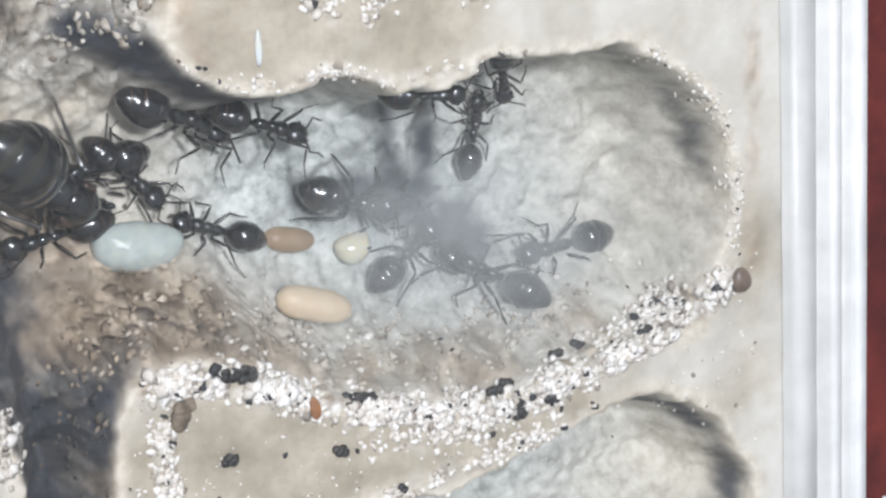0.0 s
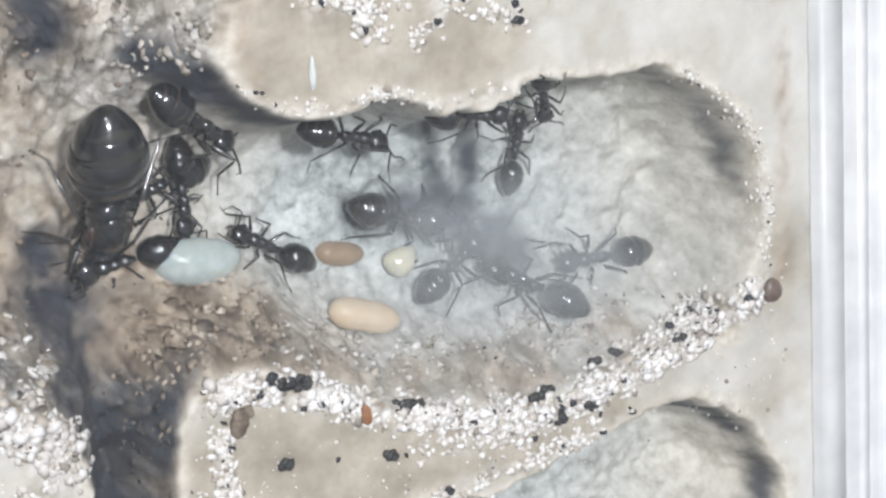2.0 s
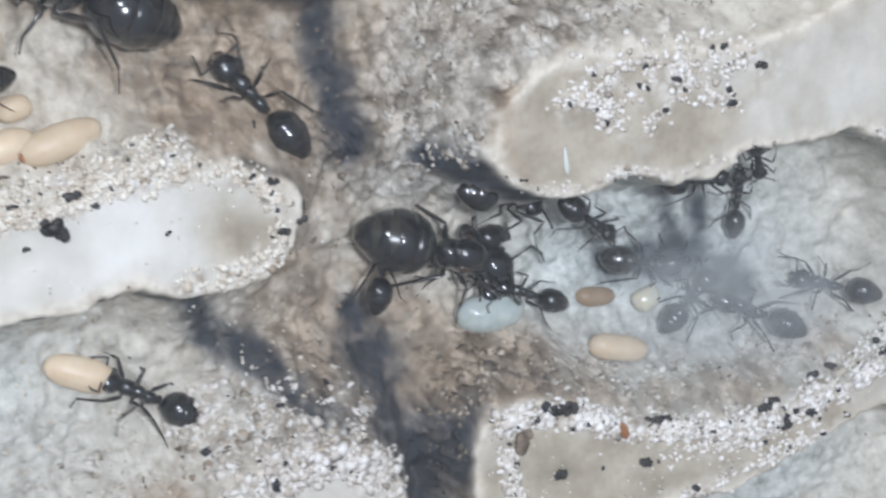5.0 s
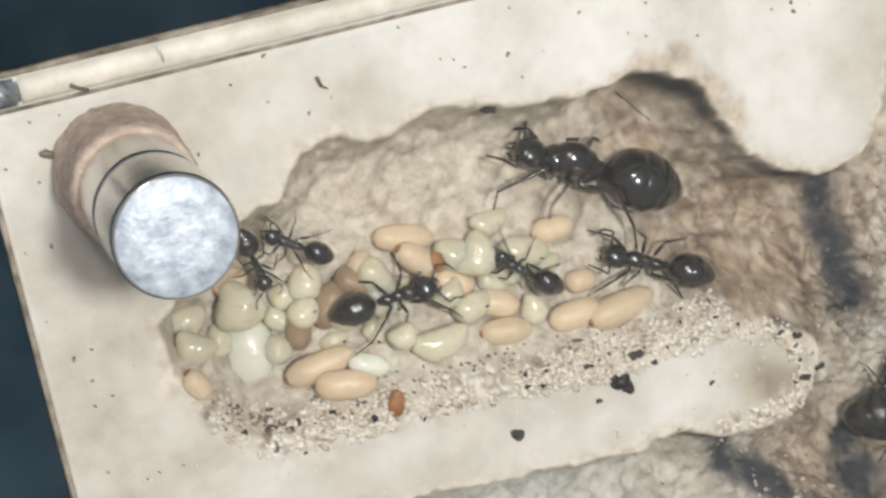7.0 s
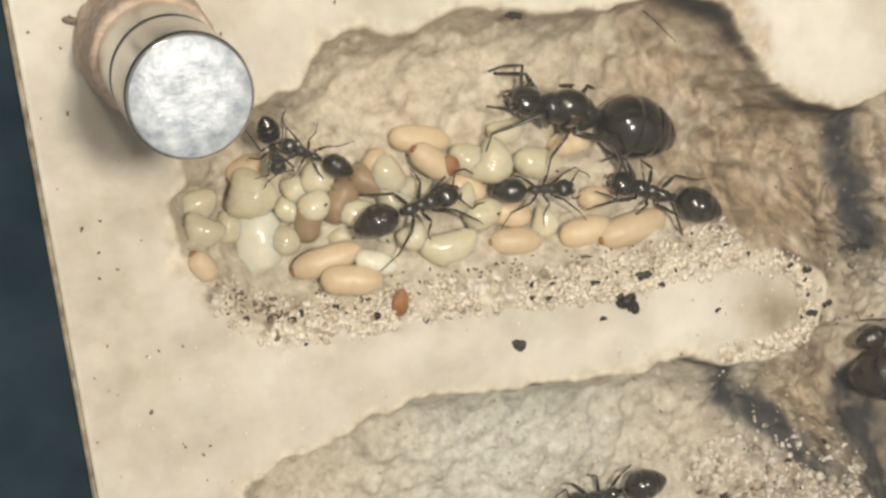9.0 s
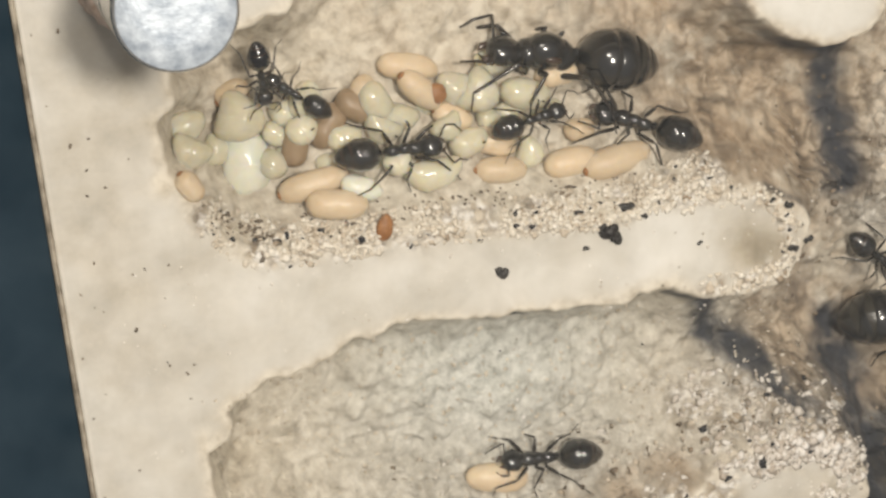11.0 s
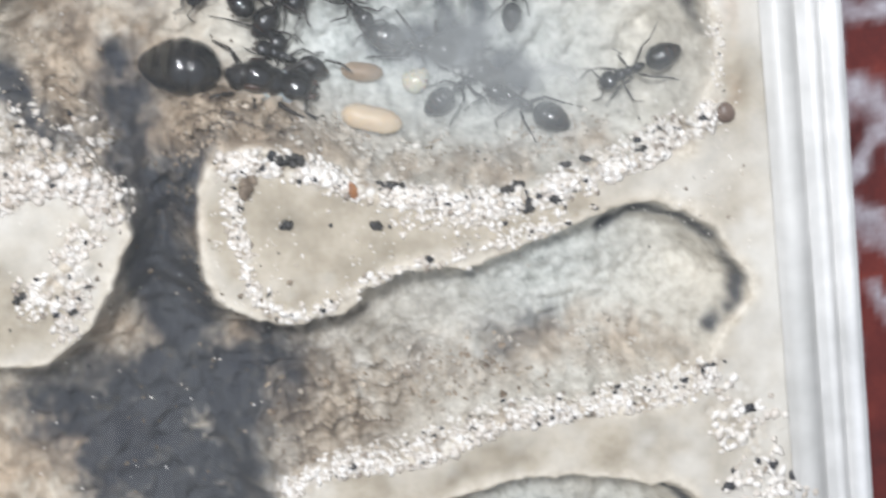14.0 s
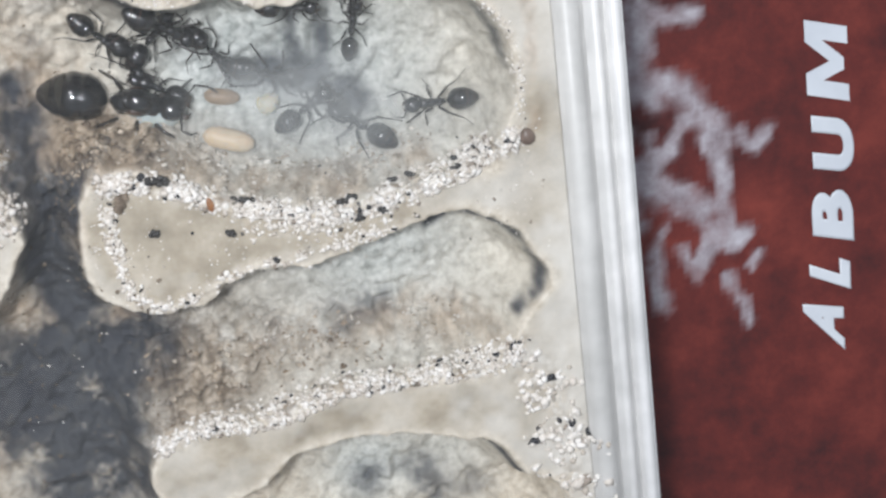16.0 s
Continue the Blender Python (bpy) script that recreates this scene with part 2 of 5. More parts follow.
PLASTER_LIP = simple("lip_plaster", (0.56, 0.52, 0.44), (0.78, 0.74, 0.66), 0.4, 0.55, 0.12)
CHIPPED = simple("chipped_metal", (0.06, 0.07, 0.09), (0.55, 0.57, 0.60), 0.7, 0.35, 0.1, metal=0.6)
EDGE = simple("dirty_edge", (0.10, 0.08, 0.06), (0.50, 0.44, 0.36), 0.45, 0.6, 0.1)
TABLE = simple("slate_blue_table", (0.014, 0.032, 0.050), (0.034, 0.060, 0.084), 0.11, 0.4, 0.03)
CRUMBS = simple("stained_crumbs", (0.06, 0.045, 0.035), (0.30, 0.24, 0.18), 0.9, 0.7)
SEED = simple("seed_husk", (0.20, 0.085, 0.035), (0.40, 0.20, 0.09), 1.0, 0.5, 0.08)
PITCH = simple("black_crumb", (0.012, 0.012, 0.014), (0.05, 0.045, 0.04), 1.5, 0.45, 0.1)
LETTER = simple("silver_lettering", (0.52, 0.55, 0.60), (0.66, 0.69, 0.73), 0.1, 0.4)


# ------------------------------------------------------------ mesh helpers
def link(name, bm, material, parent=None, label="", smooth=True):
    me = bpy.data.meshes.new(name)
    bm.to_mesh(me)
    bm.free()
    me.materials.append(material)
    if smooth:
        me.shade_smooth()
    ob = new(name, me)
    if parent:
        ob.parent = parent
    if label:
        ob["label"] = label
    return ob


def part(name, bm, material, parent, label=""):
    return link(name, bm, material, parent, label)


def ball(bm, c, radii, rot=None, u=14, v=10):
    m = Matrix.Translation(Vector(c)) @ (rot or Matrix()) @ Matrix.Diagonal((*radii, 1))
    return bmesh.ops.create_uvsphere(bm, u_segments=u, v_segments=v, radius=1, matrix=m)["verts"]


def tube(bm, pts, radii, sides=6):
    """A tapered limb along points."""
    rings = []
    pts = [Vector(p) for p in pts]
    for i, (p, r) in enumerate(zip(pts, radii)):
        d = (pts[min(i + 1, len(pts) - 1)] - pts[max(i - 1, 0)]).normalized()
        a = d.orthogonal().normalized()
        b = d.cross(a)
        rings.append([bm.verts.new(p + r * (math.cos(k * math.tau / sides) * a + math.sin(k * math.tau / sides) * b)) for k in range(sides)])
    for p, q in zip(rings, rings[1:]):
        for k in range(sides):
            bm.faces.new((p[k], p[(k + 1) % sides], q[(k + 1) % sides], q[k]))
    bm.faces.new(rings[0][::-1])
    bm.faces.new(rings[-1])


def disc_stack(bm, rows, sides=48, cap=True):
    """A turned solid about z from rows of (radius, z)."""
    rings = [[bm.verts.new((r * math.cos(k * math.tau / sides), r * math.sin(k * math.tau / sides), z)) for k in range(sides)] for r, z in rows]
    for p, q in zip(rings, rings[1:]):
        for k in range(sides):
            bm.faces.new((p[k], p[(k + 1) % sides], q[(k + 1) % sides], q[k]))
    if cap:
        bm.faces.new(rings[0][::-1])
        bm.faces.new(rings[-1])


def block(bm, x0, x1, y0, y1, z0, z1, bevel=0.0):
    m = Matrix.Translation(((x0 + x1) / 2, (y0 + y1) / 2, (z0 + z1) / 2)) @ Matrix.Diagonal((x1 - x0, y1 - y0, z1 - z0, 1))
    made = bmesh.ops.create_cube(bm, size=1, matrix=m)["verts"]
    if bevel:
        edges = list({e for v in made for e in v.link_edges})
        bmesh.ops.bevel(bm, geom=edges, offset=bevel, segments=2, affect="EDGES")


def scaled(bm, k=MM):
    bmesh.ops.scale(bm, vec=(k, k, k), verts=bm.verts)
    return bm


# ------------------------------------------------------------ the carved slab
def curve(points, step=0.5, closed=True):
    """Catmull-Rom through plan points, in millimetres."""
    p = np.array(points, float)
    out = []
    n = len(p)
    for i in range(n):
        a, b, c, d = p[(i - 1) % n], p[i], p[(i + 1) % n], p[(i + 2) % n]
        k = max(1, int(np.linalg.norm(c - b) / step))
        for t in np.arange(k) / k:
            out.append(0.5 * (2 * b + (c - a) * t + (2 * a - 5 * b + 4 * c - d) * t * t + (3 * b - a - 3 * c + d) * t ** 3))
    return np.array(out)


# Plan of the uncarved plaster, in millimetres: the lands that meet the cover pane.
LAND_TOP = ((-40, 40), (-40, 17), (-24.6, 15.6), (-23.6, 18.6), (-22.4, 20.8), (-15.0, 22.4), (-12.0, 25.2), (-9.5, 26.0), (-5.0, 25.2),
            (-0.7, 26.3), (6.0, 24.7), (11.5, 24.8), (16.1, 25.2), (19.5, 23.0), (21.7, 18.1), (24.4, 15.2), (28.0, 13.7), (31.8, 13.9),
            (34.0, 16.5), (35.4, 20.0), (39.0, 25.0), (48, 28), (95, 28), (95, 40))
LAND_LEFT = ((-40, 22), (-25.4, 18), (-24.8, 13.5), (-24.8, 4), (-24.6, -9.5), (-24.4, -17), (-25, -30), (-25, -60), (-25, -80), (-40, -80))
LAND_UPPER_LEFT = ((-40, 12), (-25.0, 11.8), (-22.6, 8.6), (-19.7, 5.4), (-12.5, 4.1), (-7.1, 4.5), (0.9, 3.6), (10.1, 2.9), (14.1, 4.4), (19.7, 3.6),
                   (23.5, 2.2), (25.8, -0.8), (24.1, -4.4), (20.5, -5.6), (16.2, -5.1), (13.9, -3.9), (9.5, -4.3), (0.2, -3.5), (-7.0, -2.8),
                   (-11.6, -3.4), (-15.3, -4.5), (-20.4, -5.8), (-22.8, -7.6), (-24.2, -10), (-40, -12))
LAND_LOWER_LEFT = ((-40, -17), (-24.2, -17), (-17, -22), (-7.9, -23.6), (1.0, -24.3), (10.2, -24.2), (15.3, -21.5), (18.4, -19.4), (24.1, -18.8),
                   (28.4, -20.4), (29.8, -24.0), (28.6, -27.7), (26.3, -31.2), (22.5, -34.0), (16.4, -33.4), (10.6, -31.1), (4.5, -31.2),
                   (-9.2, -31.1), (-25, -33), (-40, -33))
LAND_UPPER_RIGHT = ((95, 5), (62, 3.2), (52.9, 4.4), (46.5, 4.8), (43.0, 3.6), (40.8, 0.9), (40.1, -1.2), (41.6, -3.5), (44.0, -4.7), (47.3, -5.3),
                    (49.8, -4.6), (52.3, -5.0), (54.0, -6.1), (56.7, -6.2), (58.6, -5.6), (61.3, -5.1), (67.7, -5.4), (69.3, -5.4), (71.8, -6.6),
                    (74.3, -8.4), (76.4, -11.5), (77.2, -15.8), (76.9, -18.4), (76.0, -21.0), (77, -24), (95, -24))
LAND_RIGHT = ((95, -20), (77, -22), (74.5, -24.4), (70.0, -24.7), (65.7, -25.4), (59.5, -26.3), (52.5, -24.8), (48.0, -23.4), (44.5, -21.4), (41.1, -20.0),
              (37.6, -19.7), (35.6, -22.4), (35.2, -26), (35.3, -29.2), (36.8, -32.1), (40.1, -33.6), (44.4, -33.9), (48.2, -31.6), (51.5, -31.1),
              (56.6, -31.3), (62.0, -29.9), (66.8, -28.9), (69.7, -28.2), (72.5, -28.8), (75.2, -30.5), (76.9, -32.7), (78.7, -36.5),
              (77.3, -39.0), (75.0, -41.5), (75.5, -45), (95, -45))
LAND_LOWER_RIGHT = ((95, -42), (75.0, -43.5), (71.8, -45.1), (64, -44.8), (57.4, -44.6), (50.4, -46.8), (44.5, -46.2), (40.2, -46.4), (38.0, -50.6), (40, -55),
                    (47, -54), (52.5, -50.4), (58.6, -49.9), (64.9, -50.6), (67.9, -52), (71.6, -52.7), (74.5, -56.8), (78.2, -59), (80, -68), (95, -70))
LAND_BOTTOM = ((-40, -66), (0, -68), (40, -70), (70, -69), (95, -66), (95, -90), (-40, -90))
LANDS = (LAND_TOP, LAND_LEFT, LAND_UPPER_LEFT, LAND_LOWER_LEFT, LAND_UPPER_RIGHT, LAND_RIGHT, LAND_LOWER_RIGHT, LAND_BOTTOM)
X0, X1, Y0, Y1, STEP = -33.4, 81.0, -74.0, 36.0, 0.22


def lattice(x, y, size, seed):
    """Smooth value noise in -1..1 on arrays, with features of about that size."""
    rng = np.random.RandomState(seed)
    t = rng.uniform(-1, 1, (256, 256))
    u, v = x / size + 57.3, y / size + 91.7
    i, j = np.floor(u).astype(int), np.floor(v).astype(int)
    a, b = u - i, v - j
    a, b = a * a * (3 - 2 * a), b * b * (3 - 2 * b)
    i, j = i % 255, j % 255
    return (t[i, j] * (1 - a) + t[i + 1, j] * a) * (1 - b) + (t[i, j + 1] * (1 - a) + t[i + 1, j + 1] * a) * b


def blur(a, n):
    for _ in range(n):
        p = np.pad(a, 1, mode="edge")
        a = (p[:-2, 1:-1] + p[2:, 1:-1] + p[1:-1, :-2] + p[1:-1, 2:] + 4 * a) / 8
    return a


def plates(x, y, size, seed):
    """Broken plates: distance to the nearest cell's middle and that cell's own number."""
    rng = np.random.RandomState(seed)
    jx, jy, own = rng.uniform(0, 1, (3, 256, 256))
    u, v = x / size + 57.3, y / size + 91.7
    i, j = np.floor(u).astype(int), np.floor(v).astype(int)
    best, pick = np.full(x.shape, 9.0), np.zeros(x.shape)
    for a in (-1, 0, 1):
        for b in (-1, 0, 1):
            p, q = (i + a) % 256, (j + b) % 256
            d = np.hypot(i + a + jx[p, q] - u, j + b + jy[p, q] - v)
            near = d < best
            best[near], pick[near] = d[near], own[p, q][near]
    return best, pick


def spots(x, y, rows):
    """Sum of soft round patches (x, y, radius, amount)."""
    out = 0 * x
    for cx, cy, r, k in rows:
        out = out + k * np.exp(-((x - cx) ** 2 + (y - cy) ** 2) / (r * r))
    return out


def within(p, loop):
    """Whether a place lies inside a closed outline."""
    a, b = loop, np.roll(loop, -1, 0)
    up = (a[:, 1] > p[1]) != (b[:, 1] > p[1])
    a, b = a[up], b[up]
    return int((p[0] < a[:, 0] + (p[1] - a[:, 1]) / (b[:, 1] - a[:, 1]) * (b[:, 0] - a[:, 0])).sum()) % 2 == 1


def relief():
    """Heights of the carved slab over a grid, with the distance to the land, the stains and the painted shade."""
    xs, ys = np.arange(X0, X1 + 1e-6, STEP), np.arange(Y0, Y1 + 1e-6, STEP)
    x, y = np.meshgrid(xs, ys)
    wx = x + 0.35 * lattice(x, y, 1.7, 3) + 0.16 * lattice(x, y, 0.6, 4)
    wy = y + 0.35 * lattice(x, y, 1.7, 5) + 0.16 * lattice(x, y, 0.6, 6)
    px, py = wx.ravel(), wy.ravel()
    inside = np.zeros(px.shape, bool)
    best, bx, by = np.full(px.shape, 1e9), np.zeros(px.shape), np.zeros(px.shape)
    outlines = [curve(land, 1.2) for land in LANDS]
    for c in outlines:
        odd = np.zeros(px.shape, bool)
        for a, b in zip(c, np.roll(c, -1, 0)):
            e = b - a
            buried = any(within((a + b) / 2, other) for other in outlines if other is not c)
            if abs(e[1]) > 1e-9:
                cross = ((a[1] > py) != (b[1] > py)) & (px < a[0] + (py - a[1]) / e[1] * e[0])
                odd ^= cross
            if buried:
                continue
            t = np.clip(((px - a[0]) * e[0] + (py - a[1]) * e[1]) / (e @ e + 1e-9), 0, 1)
            qx, qy = a[0] + t * e[0] - px, a[1] + t * e[1] - py
            d = qx * qx + qy * qy
            near = d < best
            best[near], bx[near], by[near] = d[near], qx[near], qy[near]
        inside |= odd
    d = np.sqrt(best).reshape(x.shape)
    ux, uy = bx.reshape(x.shape) / (d + 1e-6), by.reshape(x.shape) / (d + 1e-6)
    land = inside.reshape(x.shape)
    deepin = np.where(land, d, 0)
    d = np.where(land, 0, d)
    # Gentle slopes where the land lies below in plan or at the right, steep under the upper rims.
    width = 2.6 + 5.0 * np.clip(-uy, 0, 1) + 1.6 * np.clip(ux, 0, 1) + 1.2 * np.clip(-ux, 0, 1)
    width = width + spots(x, y, ((-3, 9, 16, 2.5), (40, -16, 6, 2.0), (20, -14, 8, 3.0), (48, 9, 9, 5.0), (5, -20, 14, 2.0)))
    width = blur(width, 14)
    deep = 9.0 + spots(x, y, ((40, 3, 7, -3.5), (60, -13, 12, 0.5), (64, -34, 10, -2.5), (32, 0, 7, -3.0), (33, -25, 6, -2.0), (-10, 13, 12, -3.5), (8, 14, 12, -3.0), (0, -12, 16, -2.0)))
    f = np.clip(d / width, 0, 1)
    z = -deep * (1 - (1 - f) ** 1.8)
    rough = np.clip(d / 1.0, 0, 1)
    crumbly = np.clip(0.1 + spots(x, y, CRUMBLY) - 0.3 * np.clip(spots(x, y, COOLS), 0, 1), 0, 1)
    lumps = 0.6 * lattice(x, y, 3.1, 7) + 0.55 * lattice(x, y, 1.4, 8) + 0.3 * lattice(x, y, 0.7, 9)
    ax, ay = wx + 0.3 * lattice(x, y, 1.1, 15), 0.75 * wy + 0.3 * lattice(x, y, 1.1, 16)
    far, own = plates(ax, ay, 1.5, 14)
    far2, own2 = plates(ax + 0.4 * ay, ay, 0.8, 24)
    broken = 1.4 * own - 0.9 * far + 0.6 * own2 - 0.5 * far2 + 0.3 * lattice(x, y, 0.55, 16)
    # Scaly layers that run along the slopes, like bark, darker in the steps between them.
    layer = d / 1.25 + 0.9 * lattice(x, y, 3.2, 33) + 0.35 * lattice(x, y, 1.1, 34)
    step = layer - np.floor(layer)
    scaly = np.clip(1.6 * crumbly, 0, 1) * np.clip(f / 0.15, 0, 1) * np.clip((1.25 - f) / 0.3, 0, 1) * np.clip(0.6 + 0.8 * lattice(x, y, 2.3, 35), 0, 1)
    z = z + rough * (lumps * (1 - 0.5 * crumbly) + 0.75 * broken * crumbly + scaly * (1.25 * (1 - step) ** 1.5 - 0.5))
    z = np.where(land, 0.03 * lattice(x, y, 2.0, 10) + 0.02 * lattice(x, y, 0.7, 11) - 0.06, np.minimum(z, -0.1))
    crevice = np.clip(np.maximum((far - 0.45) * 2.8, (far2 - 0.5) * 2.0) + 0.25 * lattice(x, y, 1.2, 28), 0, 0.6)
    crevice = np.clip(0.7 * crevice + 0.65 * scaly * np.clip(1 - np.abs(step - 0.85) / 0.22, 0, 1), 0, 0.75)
    plate = np.clip(0.6 * own + 0.4 * own2, 0, 1)
    crust = sum(np.minimum(streak(x, y, b[1], 1.35 * b[2], b[7]), 1.0) for b in BANDS)
    crust = np.clip(crust * (0.75 + 1.0 * lattice(x, y, 1.5, 25) + 0.8 * lattice(x, y, 0.7, 26)), 0, 1)
    pile, part_ = plates(wx, wy, 0.8, 27)
    z = z + crust * np.where(land, 0.12 + 0.1 * part_, 0.5 + 0.5 * part_ - 0.5 * pile)
    z = np.minimum(z, 0.22)
    wob = 1 + 0.6 * lattice(x, y, 2.4, 12) + 0.45 * lattice(x, y, 0.9, 13) + 0.3 * lattice(x, y, 0.45, 17)
    void = np.clip(d / 0.5, 0, 1)
    brown = (spots(x, y, BROWNS) + sum(streak(x, y, *r) for r in BROWN_STREAKS)) * wob * (0.22 + 0.78 * void)
    brown = 1 - np.exp(-1.7 * np.clip(brown - 0.12, 0, 9))
    soft = 1 + 0.45 * lattice(x, y, 3.4, 22) + 0.35 * lattice(x, y, 1.3, 23) + 0.3 * lattice(x, y, 0.5, 17)
    soot_shade = (spots(x, y, SOOTS) + sum(streak(x, y, *r) for r in SOOT_SHADE_STREAKS) - spots(x, y, CLEARED)) * soft * void
    soot_shade = 1 - np.exp(-2.3 * np.clip(soot_shade, 0, 9) ** 1.4)
    flat = np.clip(1 - d / (0.6 + 0.35 * lattice(x, y, 2.6, 31)), 0, 1)
    tan = np.clip((spots(x, y, TANS) + 0.62 / (1 + np.exp((33 - x) / 2.5)) - 0.28 / (1 + np.exp((75 - x) / 1.5))) * (1 + 0.35 * lattice(x, y, 3.5, 18) + 0.2 * lattice(x, y, 1.1, 29)), 0, 1)
    rim = np.where(land, np.exp(-(deepin / (0.75 + 0.3 * lattice(x, y, 2.0, 19))) ** 2), 1.0)
    cool = np.clip(spots(x, y, COOLS), 0, 1)
    return x, y, z, d, np.clip(brown, 0, 1), np.clip(soot_shade, 0, 0.95), flat, tan, rim, cool, crumbly * rough, crust, plate, crevice


def streak(x, y, points, width, amount):
    """A soft band along a line in plan, such as a stain or a painted shadow."""
    best = np.full(x.shape, 1e9)
    for (ax, ay), (bx, by) in zip(points, points[1:]):
        ex, ey = bx - ax, by - ay
        t = np.clip(((x - ax) * ex + (y - ay) * ey) / (ex * ex + ey * ey), 0, 1)
        best = np.minimum(best, (ax + t * ex - x) ** 2 + (ay + t * ey - y) ** 2)
    return amount * np.exp(-best / (width * width))


CRUMBLY = ((47, 9, 8, 1.0), (37, 0, 4.5, 1.0), (33, -1, 3, 0.6), (36, 4, 5, 1.0), (40, 1, 4, 0.9), (38, -17.8, 4, 1.0), (34.8, -22, 2.4, 1.0), (34.6, -27, 2.2, 0.9), (22, -16, 6, 0.9), (28, -18, 3, 0.8), (43, -42, 7, 0.9), (56, -41, 8, 0.5), (68, -41, 6, 0.3),
           (30, 4, 5, 0.45), (28, -9, 6, 0.1), (5, -21, 8, 0.6), (-8, -20, 8, 0.5), (44, -18.6, 3, 0.7), (49, -21, 3.4, 0.7), (55, -23, 3.4, 0.6), (61, -23.6, 3.4, 0.6), (67, -22.4, 3.4, 0.5), (20, 12, 6, 0.4), (24, -38, 5, 0.3))
BROWNS = ((30, -19, 4.5, 0.6), (36, -15.4, 3.0, 0.4), (25, -16, 3, 0.5), (19, 11, 5, 0.55), (24, 5, 3.5, 0.7), (13, 19, 5, 0.35), (23, 12, 4, 0.4), (0, 15, 14, 0.2), (18, 18, 5, 0.8), (26, 10, 7, 0.9), (28, 3, 6, 0.62), (21, 7.5, 3, 0.5), (27, -6, 5.5, 0.45), (28, -13, 5, 0.75), (34.5, -19, 3, 0.9), (34.8, -25, 2.5, 0.9), (38.5, -17.4, 3.4, 0.9), (43, -19, 2.5, 0.4), (40, 2, 4, 0.12),
          (35, 12, 5, 0.6), (35, 4, 4, 0.15), (46, 9, 7, 0.3), (42, -42.7, 5, 0.8), (28, -35.5, 3.5, 0.9), (37, -36.4, 2.5, 0.8), (20, -46, 6, 0.9), (10, -40, 9, 0.5), (34, -12, 3, 0.4), (27, -44.6, 2.5, 0.7))
BROWN_STREAKS = ((((16, -25.0), (10, -26.0), (2, -26.2), (-6, -26.2)), 0.9, 1.3), (((15.2, 26.0), (18.4, 25.6), (20.6, 22.6), (22.4, 19.6)), 1.0, 2.2), (((78.6, 6), (78.9, -8), (78.4, -21)), 0.9, 1.5), (((42.0, 3.0), (41.2, -0.8), (43.0, -3.4)), 0.8, 1.2), (((46, -42.5), (54, -41), (64, -39.5), (72, -41.5)), 2.4, 0.5), (((40, -17.5), (46, -21), (52, -23.5), (60, -25), (68, -23.6)), 1.6, 0.5), (((14, -21), (6, -23.4), (-4, -24.2), (-12, -24.4), (-20, -22.5)), 1.9, 0.75), (((12, -25.5), (4, -26.2), (-6, -26)), 1.0, 0.5))
SOOTS = ((32.6, -31, 2.6, 1.1), (33, -34, 2.6, 1.1), (31.2, -38, 2.8, 0.9), (36.5, -39.2, 3.4, 1.0), (40.3, -39, 2.6, 0.8), (33, -41, 3.4, 1.0), (28, -42, 3.0, 0.9), (22, -40.5, 2.6, 0.8), (19.4, -39.6, 2, 0.6), (29.6, -46, 3.4, 1.0), (33.5, -48.5, 3.6, 1.0),
         (25.4, -48, 2.6, 0.8), (24, -44, 2.2, 0.6), (39.5, -35.3, 1.8, 0.7), (31, -54, 5, 1.0), (36, -53, 4, 0.7), (30.9, 1.2, 1.6, 0.9), (62, -38.0, 2.0, 0.6), (34.6, -24, 1.6, 0.5), (34.4, -28, 1.6, 0.5), (34.2, -20.4, 1.5, 0.35), (27.6, -9, 1.3, 0.2), (33.4, -8.4, 1.5, 0.35), (27, -41, 8, 0.6), (33, -47, 8, 0.55), (31, -17, 2.6, 0.5), (28.6, -15.4, 2.2, 0.4), (33.6, -21.6, 2.0, 0.5), (31, -27, 2.6, 0.5), (55.5, -14.2, 2.6, 0.35), (58, -39.6, 2.0, 0.55), (51.5, -40.4, 1.8, 0.35), (25.4, -2.6, 0.9, 0.3), (59.1, -59.0, 2.2, 0.6), (64.5, -58.7, 2.2, 0.6), (70.3, -60.9, 2.2, 0.6), (65.2, -61.3, 2.2, 0.6), (23.6, -1.8, 0.8, 0.2), (31.9, 5.4, 1.6, 0.5))
CLEARED = ((28.1, -35.5, 2.2, 0.5), (37.1, -36.6, 1.6, 0.45), (27.1, -44.8, 1.4, 0.4), (19, -46.5, 3.0, 0.3))
